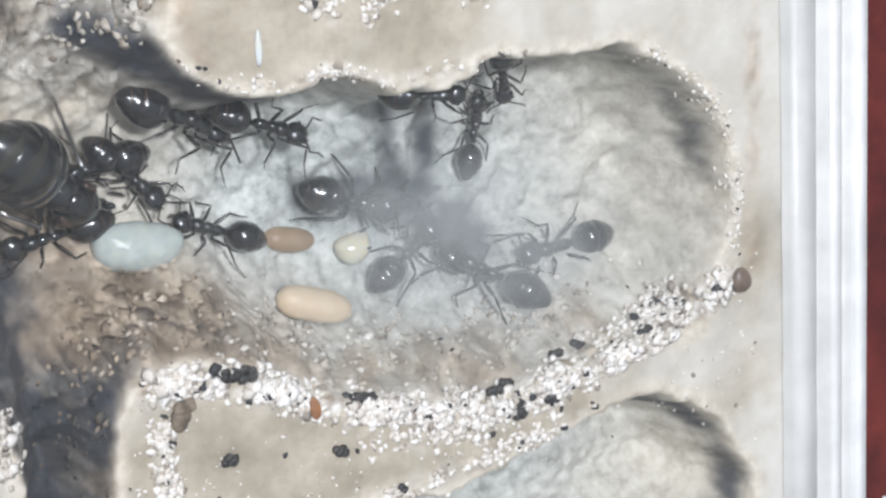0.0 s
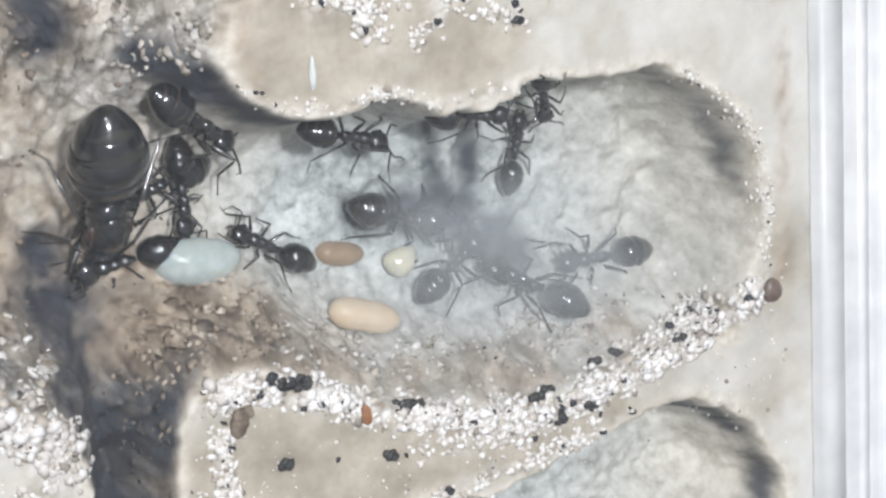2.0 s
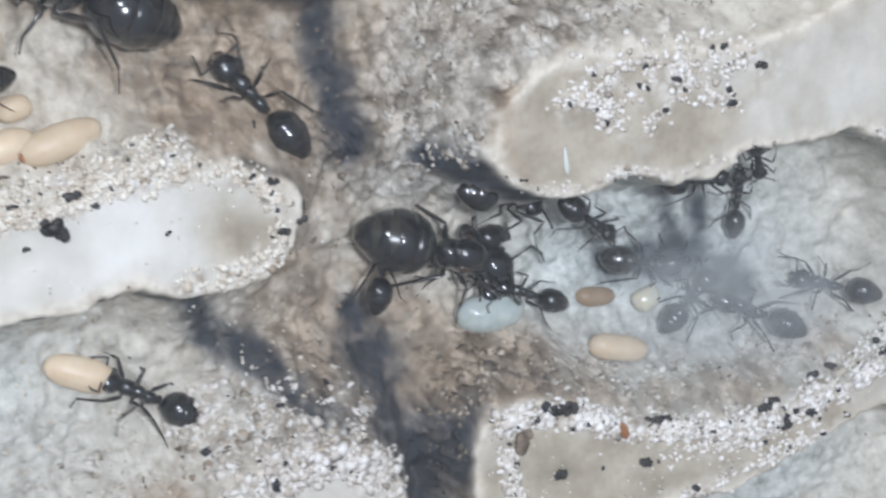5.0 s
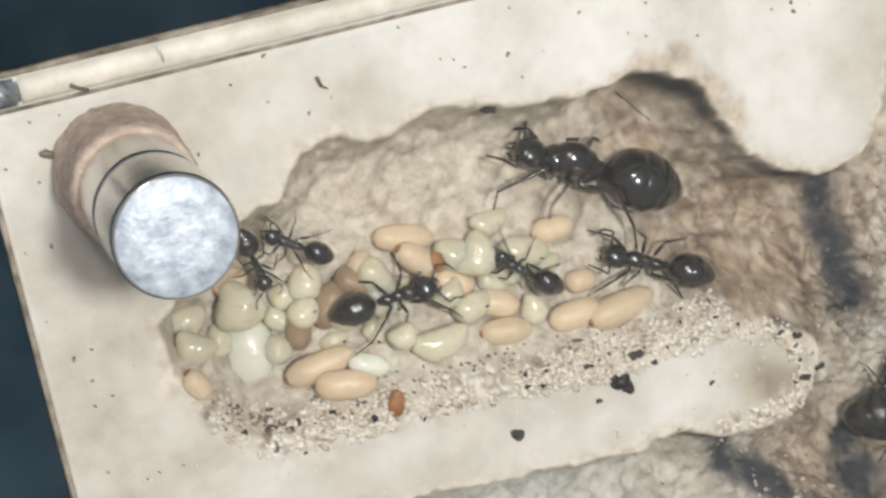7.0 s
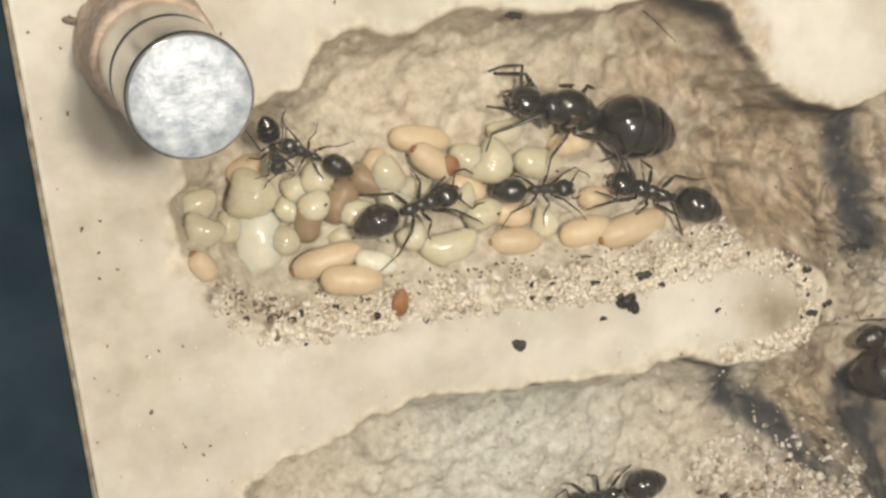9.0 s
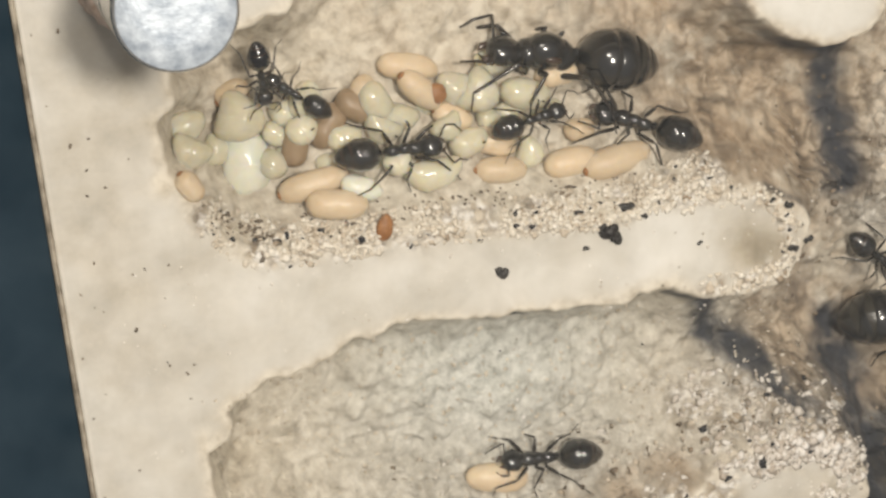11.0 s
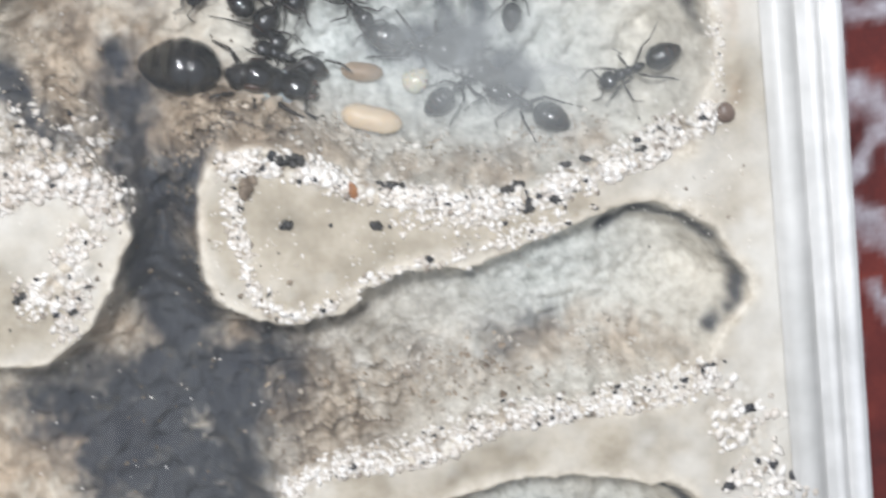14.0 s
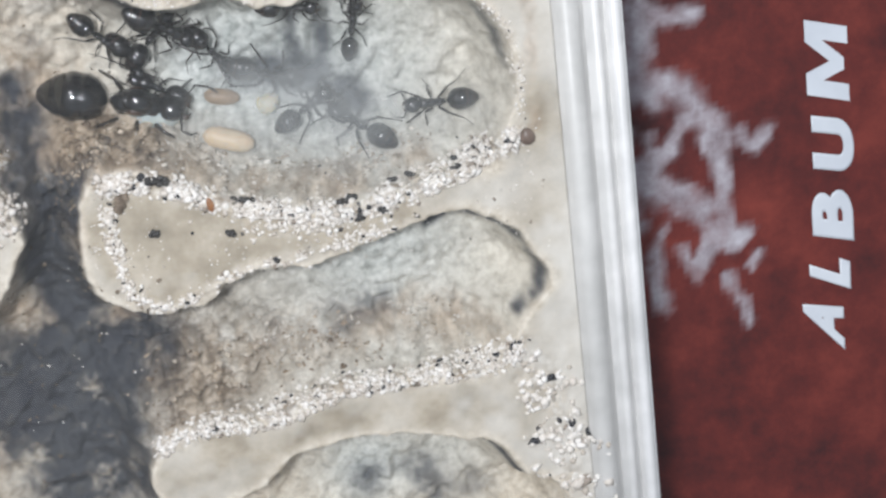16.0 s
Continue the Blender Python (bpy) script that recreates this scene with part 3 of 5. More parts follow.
# Dark lines in plan: stains, and shade painted on the floor and rims.
SOOT_SHADE_STREAKS = ((((53, -51.2), (58.6, -50.7), (64.9, -51.4), (67.9, -52.8), (71.4, -53.6), (74.2, -57.4)), 0.5, 0.9), (((14.0, -4.7), (16.0, -5.6), (18.2, -6.7)), 0.45, 0.9), (((18.0, -7.4), (18.9, -10.4), (22.3, -13.2), (25.4, -17.3), (26.2, -18.4)), 1.15, 1.7), (((36.0, -0.6), (38.4, -1.7), (42.1, -3.6)), 0.8, 0.7),
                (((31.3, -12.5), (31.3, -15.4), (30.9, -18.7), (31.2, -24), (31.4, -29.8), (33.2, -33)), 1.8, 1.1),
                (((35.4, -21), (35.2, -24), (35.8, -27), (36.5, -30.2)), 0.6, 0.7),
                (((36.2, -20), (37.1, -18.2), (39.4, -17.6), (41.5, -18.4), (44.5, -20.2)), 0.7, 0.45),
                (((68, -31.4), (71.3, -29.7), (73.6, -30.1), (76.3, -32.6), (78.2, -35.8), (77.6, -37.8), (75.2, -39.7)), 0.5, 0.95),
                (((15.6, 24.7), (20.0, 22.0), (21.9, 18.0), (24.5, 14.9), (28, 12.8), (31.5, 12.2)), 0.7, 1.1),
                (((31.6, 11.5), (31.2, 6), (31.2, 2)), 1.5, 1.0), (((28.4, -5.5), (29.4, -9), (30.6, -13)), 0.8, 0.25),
                # Bars at x 57 to 60 paint ant shadows; band from x 66 paints undercut shade.
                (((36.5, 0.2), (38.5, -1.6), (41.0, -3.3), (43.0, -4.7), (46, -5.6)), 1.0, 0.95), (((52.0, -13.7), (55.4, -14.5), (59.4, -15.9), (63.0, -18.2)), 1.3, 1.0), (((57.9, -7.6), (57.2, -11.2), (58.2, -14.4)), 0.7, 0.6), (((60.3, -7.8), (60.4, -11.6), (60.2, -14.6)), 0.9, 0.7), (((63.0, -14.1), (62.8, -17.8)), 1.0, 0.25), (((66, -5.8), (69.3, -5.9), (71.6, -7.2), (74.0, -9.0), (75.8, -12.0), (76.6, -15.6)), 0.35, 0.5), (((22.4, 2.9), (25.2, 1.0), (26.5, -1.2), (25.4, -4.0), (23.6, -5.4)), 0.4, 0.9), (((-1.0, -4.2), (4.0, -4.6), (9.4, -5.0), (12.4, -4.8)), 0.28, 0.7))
TANS = ((-9, 11, 6, 0.7), (2, 11, 6, 0.6), (-18, 30, 9, 0.4), (-7, 28.5, 4, 0.3), (-29, 22, 8, 0.35), (45, 1, 6, 0.9), (52, -2, 7, 0.6), (41, -26, 6, 0.8), (52, -28, 8, 0.7), (64, -27.5, 6, 0.5), (22, -1, 4, 0.85), (27, -25, 4, 0.5), (78, -20, 4, 0.5), (79, -30, 3, 0.4), (50, -49, 9, 0.4), (70, -48, 8, 0.35), (0, -2, 18, 0.34), (-30, 5, 14, 0.5), (-30, -12, 8, 0.3), (10, -29, 14, 1.2), (-5, -27, 12, 0.5), (24, -30, 5, 0.3))
COOLS = ((59, -57, 5, 0.9), (68, -57, 5, 0.5), (60, -12, 14, 0.9), (62, -34, 13, 0.8), (48, -13, 7, 0.6), (0, -11, 14, 0.8))
# Debris along the rims: label, line in plan, spread, grains, seed, least and greatest grain, thickness of the crust beneath.
HEAPED = "white, tan and black debris grains heaped along the chamber rim"
WHITE = "white crumbly debris over the ridge end"
BANDS_RIDGE = (
    (HEAPED, ((38.0, -20.8), (41, -20.6), (44.5, -22.2), (48, -23.9), (52.5, -25.4), (59.5, -26.8), (65, -25.7), (70, -24.6), (75.5, -22.6), (76.6, -21.6)), 0.55, 2300, 31, 0.14, 0.5, 1.6),
    (HEAPED, ((50, -26.2), (55, -27.4), (60, -28.0), (66, -26.8)), 0.8, 170, 32, 0.16, 0.42, 0.35),
    ("white grains along the lower edge of the ridge", ((39, -32.4), (42, -33.2), (44.5, -33.0), (48.5, -31.0), (53, -30.6), (60, -29.6), (66, -28.2)), 0.4, 220, 33, 0.16, 0.42, 0.4),
    ("white grains round the end of the ridge", ((38.6, -21.4), (38.0, -23), (38.0, -26), (38.6, -30), (40, -32.4)), 0.45, 170, 34, 0.15, 0.45, 0.9),
)
BANDS_BROOD = (
    ("pale tan crumbs along the brood chamber's lower rim", ((-22, 8.4), (-19, 5.2), (-12.5, 4.4), (-7, 4.7), (1, 4.0), (10, 3.2), (14.5, 4.4), (18, 4.6)), 0.8, 1700, 35, 0.12, 0.44, 1.5),
    ("pale tan crumbs round the end of the ridge", ((15, 3.2), (20, 2.9), (23, 1.6), (24.6, -0.8), (23.5, -3.6), (20.5, -4.6), (16.8, -4.4)), 0.55, 300, 36, 0.15, 0.5, 0.9),
)
BANDS_LEFT = (
    (WHITE, ((29, -23), (27.5, -20.8), (24, -19.6), (19, -20.2), (15.5, -22.0), (10, -24.4), (0, -24.6), (-8, -24)), 1.0, 1300, 37, 0.15, 0.6, 1.4),
    (WHITE, ((25, -26), (25.5, -29), (24, -32)), 0.7, 160, 38, 0.16, 0.45, 0.6),
    ("white crumbly debris on the slope", ((16, -16), (22, -17), (28, -19)), 1.5, 300, 39, 0.15, 0.6, 0.75),
)
BANDS_LEFT_TOP = (
    ("white and brown crumbs on the lower ridge", ((21.5, -29.5), (24.5, -27.4), (26.6, -25.0)), 0.9, 170, 47, 0.18, 0.5, 0.7),
    ("white and brown crumbs on the lower ridge", ((13, -26.2), (5, -26.8), (-6, -27.0), (-16, -26.0)), 0.9, 260, 48, 0.16, 0.48, 0.7),
)
BANDS_UPPER = (
    ("white crumbs on the upper ridge", ((46, 1.5), (48.5, 1.2), (50, -0.6)), 0.7, 150, 40, 0.18, 0.45, 0.55),
    ("white and black crumbs on the upper ridge", ((48, 3.2), (55, 2.4), (62, 1.5)), 1.2, 200, 41, 0.16, 0.45, 0.5),
    ("white crumbs on the upper ridge", ((52.5, -1.6), (54, -0.4), (56, 0.5), (59.4, -1.2)), 0.5, 70, 42, 0.18, 0.36, 0.4),
    ("thin white crumbs along the rim of the tunnel end", ((71, -6), (74.6, -8.4), (76.8, -11.5), (77.5, -16), (77, -20)), 0.35, 130, 45, 0.1, 0.26, 0.25),
    ("thin white crumbs along the upper rim", ((41.3, -2.8), (44, -4.2), (47.5, -4.8), (50, -4.2), (54, -5.6), (58.6, -5.2), (64, -5.0)), 0.3, 80, 46, 0.1, 0.28, 0.5),
)
BANDS_LOW = (
    ("white debris grains along the lower chamber's rim", ((39, -47.6), (44, -46.2), (50.4, -46.4), (57.4, -44.4), (64, -44.5), (72, -44.6), (75, -42.8)), 0.56, 1450, 43, 0.14, 0.48, 1.7),
    ("white grains at the rim of the slab", ((76, -46), (78, -50), (79, -55), (80, -60)), 2.0, 170, 44, 0.25, 0.75, 0.35),
)
BANDS = BANDS_RIDGE + BANDS_BROOD + BANDS_LEFT + BANDS_LEFT_TOP + BANDS_UPPER + BANDS_LOW
GX, GY, GZ, GD, G_BROWN, G_SOOT_SHADE, G_FLAT, G_TAN, G_RIM, G_COOL, G_CRUMB, G_CRUST, G_PLATE, G_CREVICE = relief()


def height(x, y):
    """Surface of the slab at a place in millimetres."""
    i = min(max((y - Y0) / STEP, 0), GZ.shape[0] - 1.001)
    j = min(max((x - X0) / STEP, 0), GZ.shape[1] - 1.001)
    a, b = int(i), int(j)
    u, v = i - a, j - b
    return (GZ[a, b] * (1 - v) + GZ[a, b + 1] * v) * (1 - u) + (GZ[a + 1, b] * (1 - v) + GZ[a + 1, b + 1] * v) * u


TABLE_Z = -34.0


def build_slab():
    rows, cols = GX.shape
    co = np.stack([GX, GY, GZ], -1).reshape(-1, 3)
    idx = np.arange(rows * cols).reshape(rows, cols)
    quads = np.stack([idx[:-1, :-1], idx[:-1, 1:], idx[1:, 1:], idx[1:, :-1]], -1).reshape(-1, 4)
    rim = np.concatenate([idx[0, :], idx[1:, -1], idx[-1, -2::-1], idx[-2:0:-1, 0]])
    low = co[rim].copy()
    low[:, 2] = TABLE_Z
    base = len(co)
    k = np.arange(len(rim))
    nxt = np.roll(k, -1)
    side = np.stack([rim[nxt], rim[k], base + k, base + nxt], -1)
    co = np.concatenate([co, low]) * MM
    me = bpy.data.meshes.new("nest_slab")
    faces = np.concatenate([quads, side])
    me.vertices.add(len(co))
    me.vertices.foreach_set("co", co.ravel())
    me.loops.add(faces.size)
    me.loops.foreach_set("vertex_index", faces.ravel().astype(np.int32))
    me.polygons.add(len(faces))
    me.polygons.foreach_set("loop_start", np.arange(0, faces.size, 4, dtype=np.int32))
    me.polygons.foreach_set("loop_total", np.full(len(faces), 4, dtype=np.int32))
    me.update(calc_edges=True)
    # Channels: brown stains, dark stains with painted shade, land touching the pane.
    dirt = np.ones((len(co), 4), np.float32)
    dirt[:base, 0], dirt[:base, 1], dirt[:base, 2] = G_BROWN.ravel(), G_SOOT_SHADE.ravel(), G_FLAT.ravel()
    dirt[base:, :2] = 0
    at = me.attributes.new("dirt", "FLOAT_COLOR", "POINT")
    at.data.foreach_set("color", dirt.ravel())
    tone = np.zeros((len(co), 4), np.float32)
    tone[:base, 0], tone[:base, 1], tone[:base, 2] = G_TAN.ravel(), G_RIM.ravel(), G_COOL.ravel()
    at = me.attributes.new("tone", "FLOAT_COLOR", "POINT")
    at.data.foreach_set("color", tone.ravel())
    wear = np.zeros((len(co), 4), np.float32)
    wear[:base, 0], wear[:base, 1] = G_CRUMB.ravel(), G_CRUST.ravel()
    at = me.attributes.new("wear", "FLOAT_COLOR", "POINT")
    at.data.foreach_set("color", wear.ravel())
    plate = np.zeros((len(co), 4), np.float32)
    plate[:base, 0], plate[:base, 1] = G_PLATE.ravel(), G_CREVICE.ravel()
    at = me.attributes.new("plate", "FLOAT_COLOR", "POINT")
    at.data.foreach_set("color", plate.ravel())
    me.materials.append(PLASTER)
    me.shade_smooth()
    ob = new("ground", me)
    return tagged(ob, "carved pale plaster slab with stained tunnels and chambers", "nest slab", kind="structure")


build_slab()


# Edges of the water film under the cover: line in plan, width, whiteness.
FILM_EDGES = ((((55.9, -10.9), (56.9, -14.0), (58.4, -15.6)), 0.45, 0.22), (((66.4, -13.5), (67.9, -12.4), (70.6, -11.1)), 0.4, 0.12), (((59.9, -8.4), (59.7, -13.5), (60.5, -16.0), (62.7, -16.5)), 0.4, 0.12),
              (((63.4, -16.7), (65.1, -16.4), (65.5, -18.4)), 0.6, 0.12))


def build_pane():
    n = 240
    xs, ys = np.linspace(X0 + 0.3, 86.8, n), np.linspace(Y0, 33.2, n)
    bm = bmesh.new()
    grid = [[bm.verts.new((x, y, 0.35)) for x in xs] for y in ys]
    for i in range(n - 1):
        for j in range(n - 1):
            bm.faces.new((grid[i][j], grid[i][j + 1], grid[i + 1][j + 1], grid[i + 1][j]))
    scaled(bm)
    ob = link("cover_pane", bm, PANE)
    x = np.array([v.co.x for v in ob.data.vertices]) / MM
    y = np.array([v.co.y for v in ob.data.vertices]) / MM
    f = 0.46 * np.exp(-(((x - 62) / 12) ** 2 + ((y + 16.6 + 0.1 * (x - 61)) / 5.5) ** 2))
    f = f + 0.4 * np.exp(-(((x - 54.5) / 4.5) ** 2 + ((y + 12.8) / 2.2) ** 2))
    f = f + 0.26 * np.exp(-(((x - 50.4) / 4.2) ** 2 + ((y + 17.6) / 3.0) ** 2))
    f = f * (1 + 0.5 * lattice(x, y, 4, 21) + 0.25 * lattice(x, y, 1.4, 22))
    u, v = x + 0.3 * lattice(x, y, 2.0, 23), y + 0.3 * lattice(x, y, 2.0, 24)
    f = np.clip(f + sum(streak(u, v, *r) for r in FILM_EDGES), 0, 0.6)
    at = ob.data.attributes.new("fog", "FLOAT_COLOR", "POINT")
    at.data.foreach_set("color", np.stack([f, f, f, 0 * f + 1], -1).astype(np.float32).ravel())
    ob.visible_shadow = False
    return tagged(ob, "clear cover sheet with patches of condensation", "cover sheet", kind="structure")


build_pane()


def build_frame():
    bm = bmesh.new()
    block(bm, 84.1, 85.9, -110, 36.2, TABLE_Z, 0.3, 0.4)
    tagged(link("trim_inner", scaled(bm), FROSTED), "bright frosted strip along the acrylic wall", "trim", kind="structure")
    bm = bmesh.new()
    block(bm, 81.02, 84.0, -110, 36.2, TABLE_Z, 0.1, 0.45)
    tagged(link("frame_right", scaled(bm), ACRYLIC), "white translucent acrylic side wall of the nest", "nest frame", kind="structure")
    bm = bmesh.new()
    block(bm, 86.0, 87.6, -110, 36.2, TABLE_Z, 0.6, 0.3)
    tagged(link("trim_right", scaled(bm), FROSTED), "bright bevelled edge of the acrylic wall", "trim", kind="structure")
    bm = bmesh.new()
    block(bm, -33.75, -33.42, -74, 36, -6, 0.1, 0.08)
    tagged(link("trim_left", scaled(bm), EDGE), "grimy dark edge strip along the slab", "trim", kind="structure")
    bm = bmesh.new()
    block(bm, -33.4, 81.0, 36.02, 36.3, -6, 0.1, 0.08)
    tagged(link("trim_top", scaled(bm), EDGE), "grimy dark edge strip along the slab", "trim", kind="structure")


build_frame()


def build_board():
    """A raised dark board that fits round the nest's upper left corner."""
    for name, x0, x1, y0, y1 in (("board_left", -420, -33.8, -420, 420), ("board_top", -33.78, 88, 36.4, 420)):
        bm = bmesh.new()
        block(bm, x0, x1, y0, y1, TABLE_Z, -0.9, 0.1)
        tagged(link(name, scaled(bm), TABLE), "dark slate-blue board beside the nest", "board", kind="structure")
    bm = bmesh.new()
    block(bm, -33.3, 80.9, 33.55, 33.85, -0.4, 0.03, 0.05)
    tagged(link("trim_groove", scaled(bm), EDGE), "thin grimy groove along the cover sheet's edge", "groove", kind="structure")


build_board()


def build_lip():
    """A rounded plaster lip between the groove and the slab's upper edge, with a dark chipped corner piece."""
    bm = bmesh.new()
    n = 160
    rows = []
    for i in range(n + 1):
        x = -30.2 + 111.0 * i / n
        w = 0.12 * math.sin(1.3 * x) + 0.08 * math.sin(3.7 * x + 1) + 0.1 * noise.noise(Vector((x * 0.6, 0, 0)))
        rows.append([bm.verts.new((x, y, z)) for y, z in ((33.95, -0.3), (34.05, 0.28), (34.45 + w, 0.62), (35.2, 0.7 + 0.3 * w), (35.75 + 0.5 * w, 0.45), (36.0, -0.3))])
    for p, q in zip(rows, rows[1:]):
        for k in range(5):
            bm.faces.new((p[k], q[k], q[k + 1], p[k + 1]))
    bm.faces.new(rows[0])
    bm.faces.new(rows[-1][::-1])
    bmesh.ops.recalc_face_normals(bm, faces=bm.faces)
    tagged(link("trim_lip", scaled(bm), PLASTER_LIP), "rounded cream lip along the slab's upper edge", "trim", kind="structure")
    bm = bmesh.new()
    block(bm, -33.3, -30.3, 34.0, 35.9, -0.3, 0.6, 0.25)
    for v in bm.verts:
        v.co += Vector((0.2, 0.2, 0.15)) * noise.noise(v.co * 0.8)
    tagged(link("corner_clip", scaled(bm), CHIPPED), "small dark chipped metal clip at the slab's corner", "clip")


build_lip()


def build_table():
    bm = bmesh.new()
    block(bm, -900, 900, -900, 900, TABLE_Z - 20, TABLE_Z, 2)
    tagged(link("floor", scaled(bm), TABLE), "dark slate-blue smooth table top", "table top", kind="structure")


build_table()

# ---- things below ----
def seeded(seed):
    return random.Random(seed)


# ------------------------------------------------------------ ants
def lathe_x(bm, rows, sides=22):
    """A turned body about x from rows of (x, radius, lift)."""
    rings = [[bm.verts.new((x, r * math.cos(k * math.tau / sides), lift + 0.94 * r * math.sin(k * math.tau / sides))) for k in range(sides)] for x, r, lift in rows]
    for p, q in zip(rings, rings[1:]):
        for k in range(sides):
            bm.faces.new((p[k], q[k], q[(k + 1) % sides], p[(k + 1) % sides]))
    bm.faces.new(rings[0])
    bm.faces.new(rings[-1][::-1])


def gaster_rows(length, radius, x_front, ends):
    """Overlapping plates: each swells, then steps down under its lip to the next."""
    rows = []
    for a, b in zip(ends, ends[1:]):
        for i in range(9):
            u = i / 8
            s = a + (b - a) * u
            r = radius * math.sin(math.pi * (0.04 + 0.94 * s ** 0.82)) ** 0.62
            rows.append((x_front - length * s - (0.002 if i == 0 and a else 0), r * (0.945 + 0.075 * math.sin(math.pi * (0.05 + 0.75 * u))), 0.02 * math.sin(math.pi * s)))
    return rows


LEG_PLAN = ((0.20, 0.30, 0.31), (0.02, 0.33, 0.04), (-0.16, 0.32, -0.34))
LEGS, FEELERS = {}, {}


def build_ant(kind, length, seed):
    """One ant along x, head towards +x, its body's middle at the origin; unit length scaled to millimetres."""
    rnd = seeded(seed)
    queen = kind == "queen"
    ant = new("queen_ant" if queen else "worker_ant")
    k = length * MM
    label = "large glossy black queen ant with a swollen gaster" if queen else "glossy black worker ant on the nest plaster"
    tagged(ant, label, "ant", "ants in the nest")
    LEGS[ant], FEELERS[ant] = [], []

    def add(name, bm, material, parent=ant, text="", at=(0, 0, 0)):
        bmesh.ops.recalc_face_normals(bm, faces=bm.faces)
        bmesh.ops.translate(bm, vec=-Vector(at), verts=bm.verts)
        ob = part(name, scaled(bm, k), material, parent, text)
        ob.location = Vector(at) * k
        return ob

    # gaster: four plates with a membrane showing behind their lips
    glen, grad, gx = (0.47, 0.172, -0.03) if queen else (0.385, 0.138, -0.115)
    ends = (0.0, 0.36, 0.62, 0.81, 1.0) if queen else (0.0, 0.40, 0.68, 0.86, 1.0)
    bm = bmesh.new()
    lathe_x(bm, gaster_rows(glen, grad, gx, ends), 30)
    gaster = add("gaster", bm, BLACK)
    for s, wide in zip(ends[2:4], (0.055, 0.042) if queen else (0.012, 0.010)):
        bm = bmesh.new()
        rings = []
        for i in range(4):
            ring = []
            for j in range(13):
                a = math.radians(20 + 140 * j / 12)
                q = s + 0.006 + wide / glen * i / 3 * math.sin(math.pi * (0.02 + 0.96 * j / 12)) ** 1.6
                r = 1.028 * grad * math.sin(math.pi * (0.04 + 0.94 * min(q, 0.99) ** 0.82)) ** 0.62
                ring.append(bm.verts.new((gx - glen * q, r * math.cos(a), 0.02 * math.sin(math.pi * q) + 0.94 * r * math.sin(a))))
            rings.append(ring)
        for p, q in zip(rings, rings[1:]):
            for j in range(12):
                bm.faces.new((p[j], p[j + 1], q[j + 1], q[j]))
        add("membrane", bm, BAND if queen else BROWN, gaster, "pale membrane band" if queen else "")
    # waist and thorax, in knobs that flow into one another
    bm = bmesh.new()
    ball(bm, (gx + 0.035, 0, 0.015), (0.022, 0.034, 0.062))
    add("petiole", bm, BLACK)
    t0 = gx + 0.055
    tl = 0.29
    if queen:
        knobs = (("propodeum", 0.16, 0.005, (0.075, 0.085, 0.085)), ("thorax", 0.50, 0.03, (0.125, 0.098, 0.108)), ("pronotum", 0.84, 0.0, (0.07, 0.085, 0.08)))
    else:
        knobs = (("propodeum", 0.17, 0.0, (0.078, 0.05, 0.056)), ("thorax", 0.49, 0.016, (0.068, 0.052, 0.056)), ("pronotum", 0.79, 0.012, (0.082, 0.066, 0.062)))
    made = {}
    for name, s, lift, radii in knobs:
        bm = bmesh.new()
        ball(bm, (t0 + tl * s, 0, lift), radii, u=20, v=14)
        made[name] = add(name, bm, BLACK)
    thorax = made["thorax"]
    bm = bmesh.new()
    tube(bm, ((t0 + tl * 0.8, 0, 0.0), (t0 + tl + 0.05, 0, 0.0)), (0.04, 0.026), 10)
    add("neck", bm, BLACK)
    if queen:
        for side in (-1, 1):
            bm = bmesh.new()
            ball(bm, (t0 + tl * 0.45, side * 0.082, 0.062), (0.05, 0.02, 0.025))
            add("wing_scar", bm, BROWN, thorax)
        bm = bmesh.new()
        ball(bm, (t0 + tl * 0.24, 0, 0.085), (0.04, 0.05, 0.03))
        add("scutellum", bm, BLACK, thorax)
    # head with jaws, eyes and elbowed feelers
    hx = t0 + tl + 0.085
    bm = bmesh.new()
    verts = ball(bm, (hx, 0, 0.0), (0.098, 0.09 if queen else 0.096, 0.068), u=18, v=14)
    for v in verts:
        if v.co.x < hx:
            v.co.y *= 1.0 + 0.18 * (hx - v.co.x) / 0.098
            v.co.x += 0.25 * max(0, 0.03 - abs(v.co.y))
    head = add("head", bm, BLACK)
    for side in (-1, 1):
        bm = bmesh.new()
        tube(bm, ((hx + 0.07, side * 0.045, -0.02), (hx + 0.105, side * 0.045, -0.025), (hx + 0.128, side * 0.012, -0.03)), (0.022, 0.017, 0.006), 8)
        add("mandible", bm, BROWN, head)
        bm = bmesh.new()
        ball(bm, (hx - 0.005, side * 0.083, 0.032), (0.022, 0.014, 0.02), u=10, v=8)
        add("eye", bm, BLACK, head)
        sw = rnd.uniform(-0.05, 0.06)
        bm = bmesh.new()
        a = Vector((hx + 0.06, side * 0.035, 0.035))
        b = Vector((hx + 0.09 + sw, side * (0.16 + rnd.uniform(-0.03, 0.03)), 0.07))
        c = b + Vector((rnd.uniform(0.05, 0.11), side * rnd.uniform(-0.04, 0.04), -0.03))
        d = c + Vector((rnd.uniform(0.04, 0.09), side * rnd.uniform(-0.06, 0.02), -0.05))
        tube(bm, (a, b, b.lerp(c, 0.2), c, d), (0.009, 0.008, 0.0085, 0.009, 0.006), 6)
        FEELERS[ant].append((add("antenna", bm, LIMB, head, at=a), side))
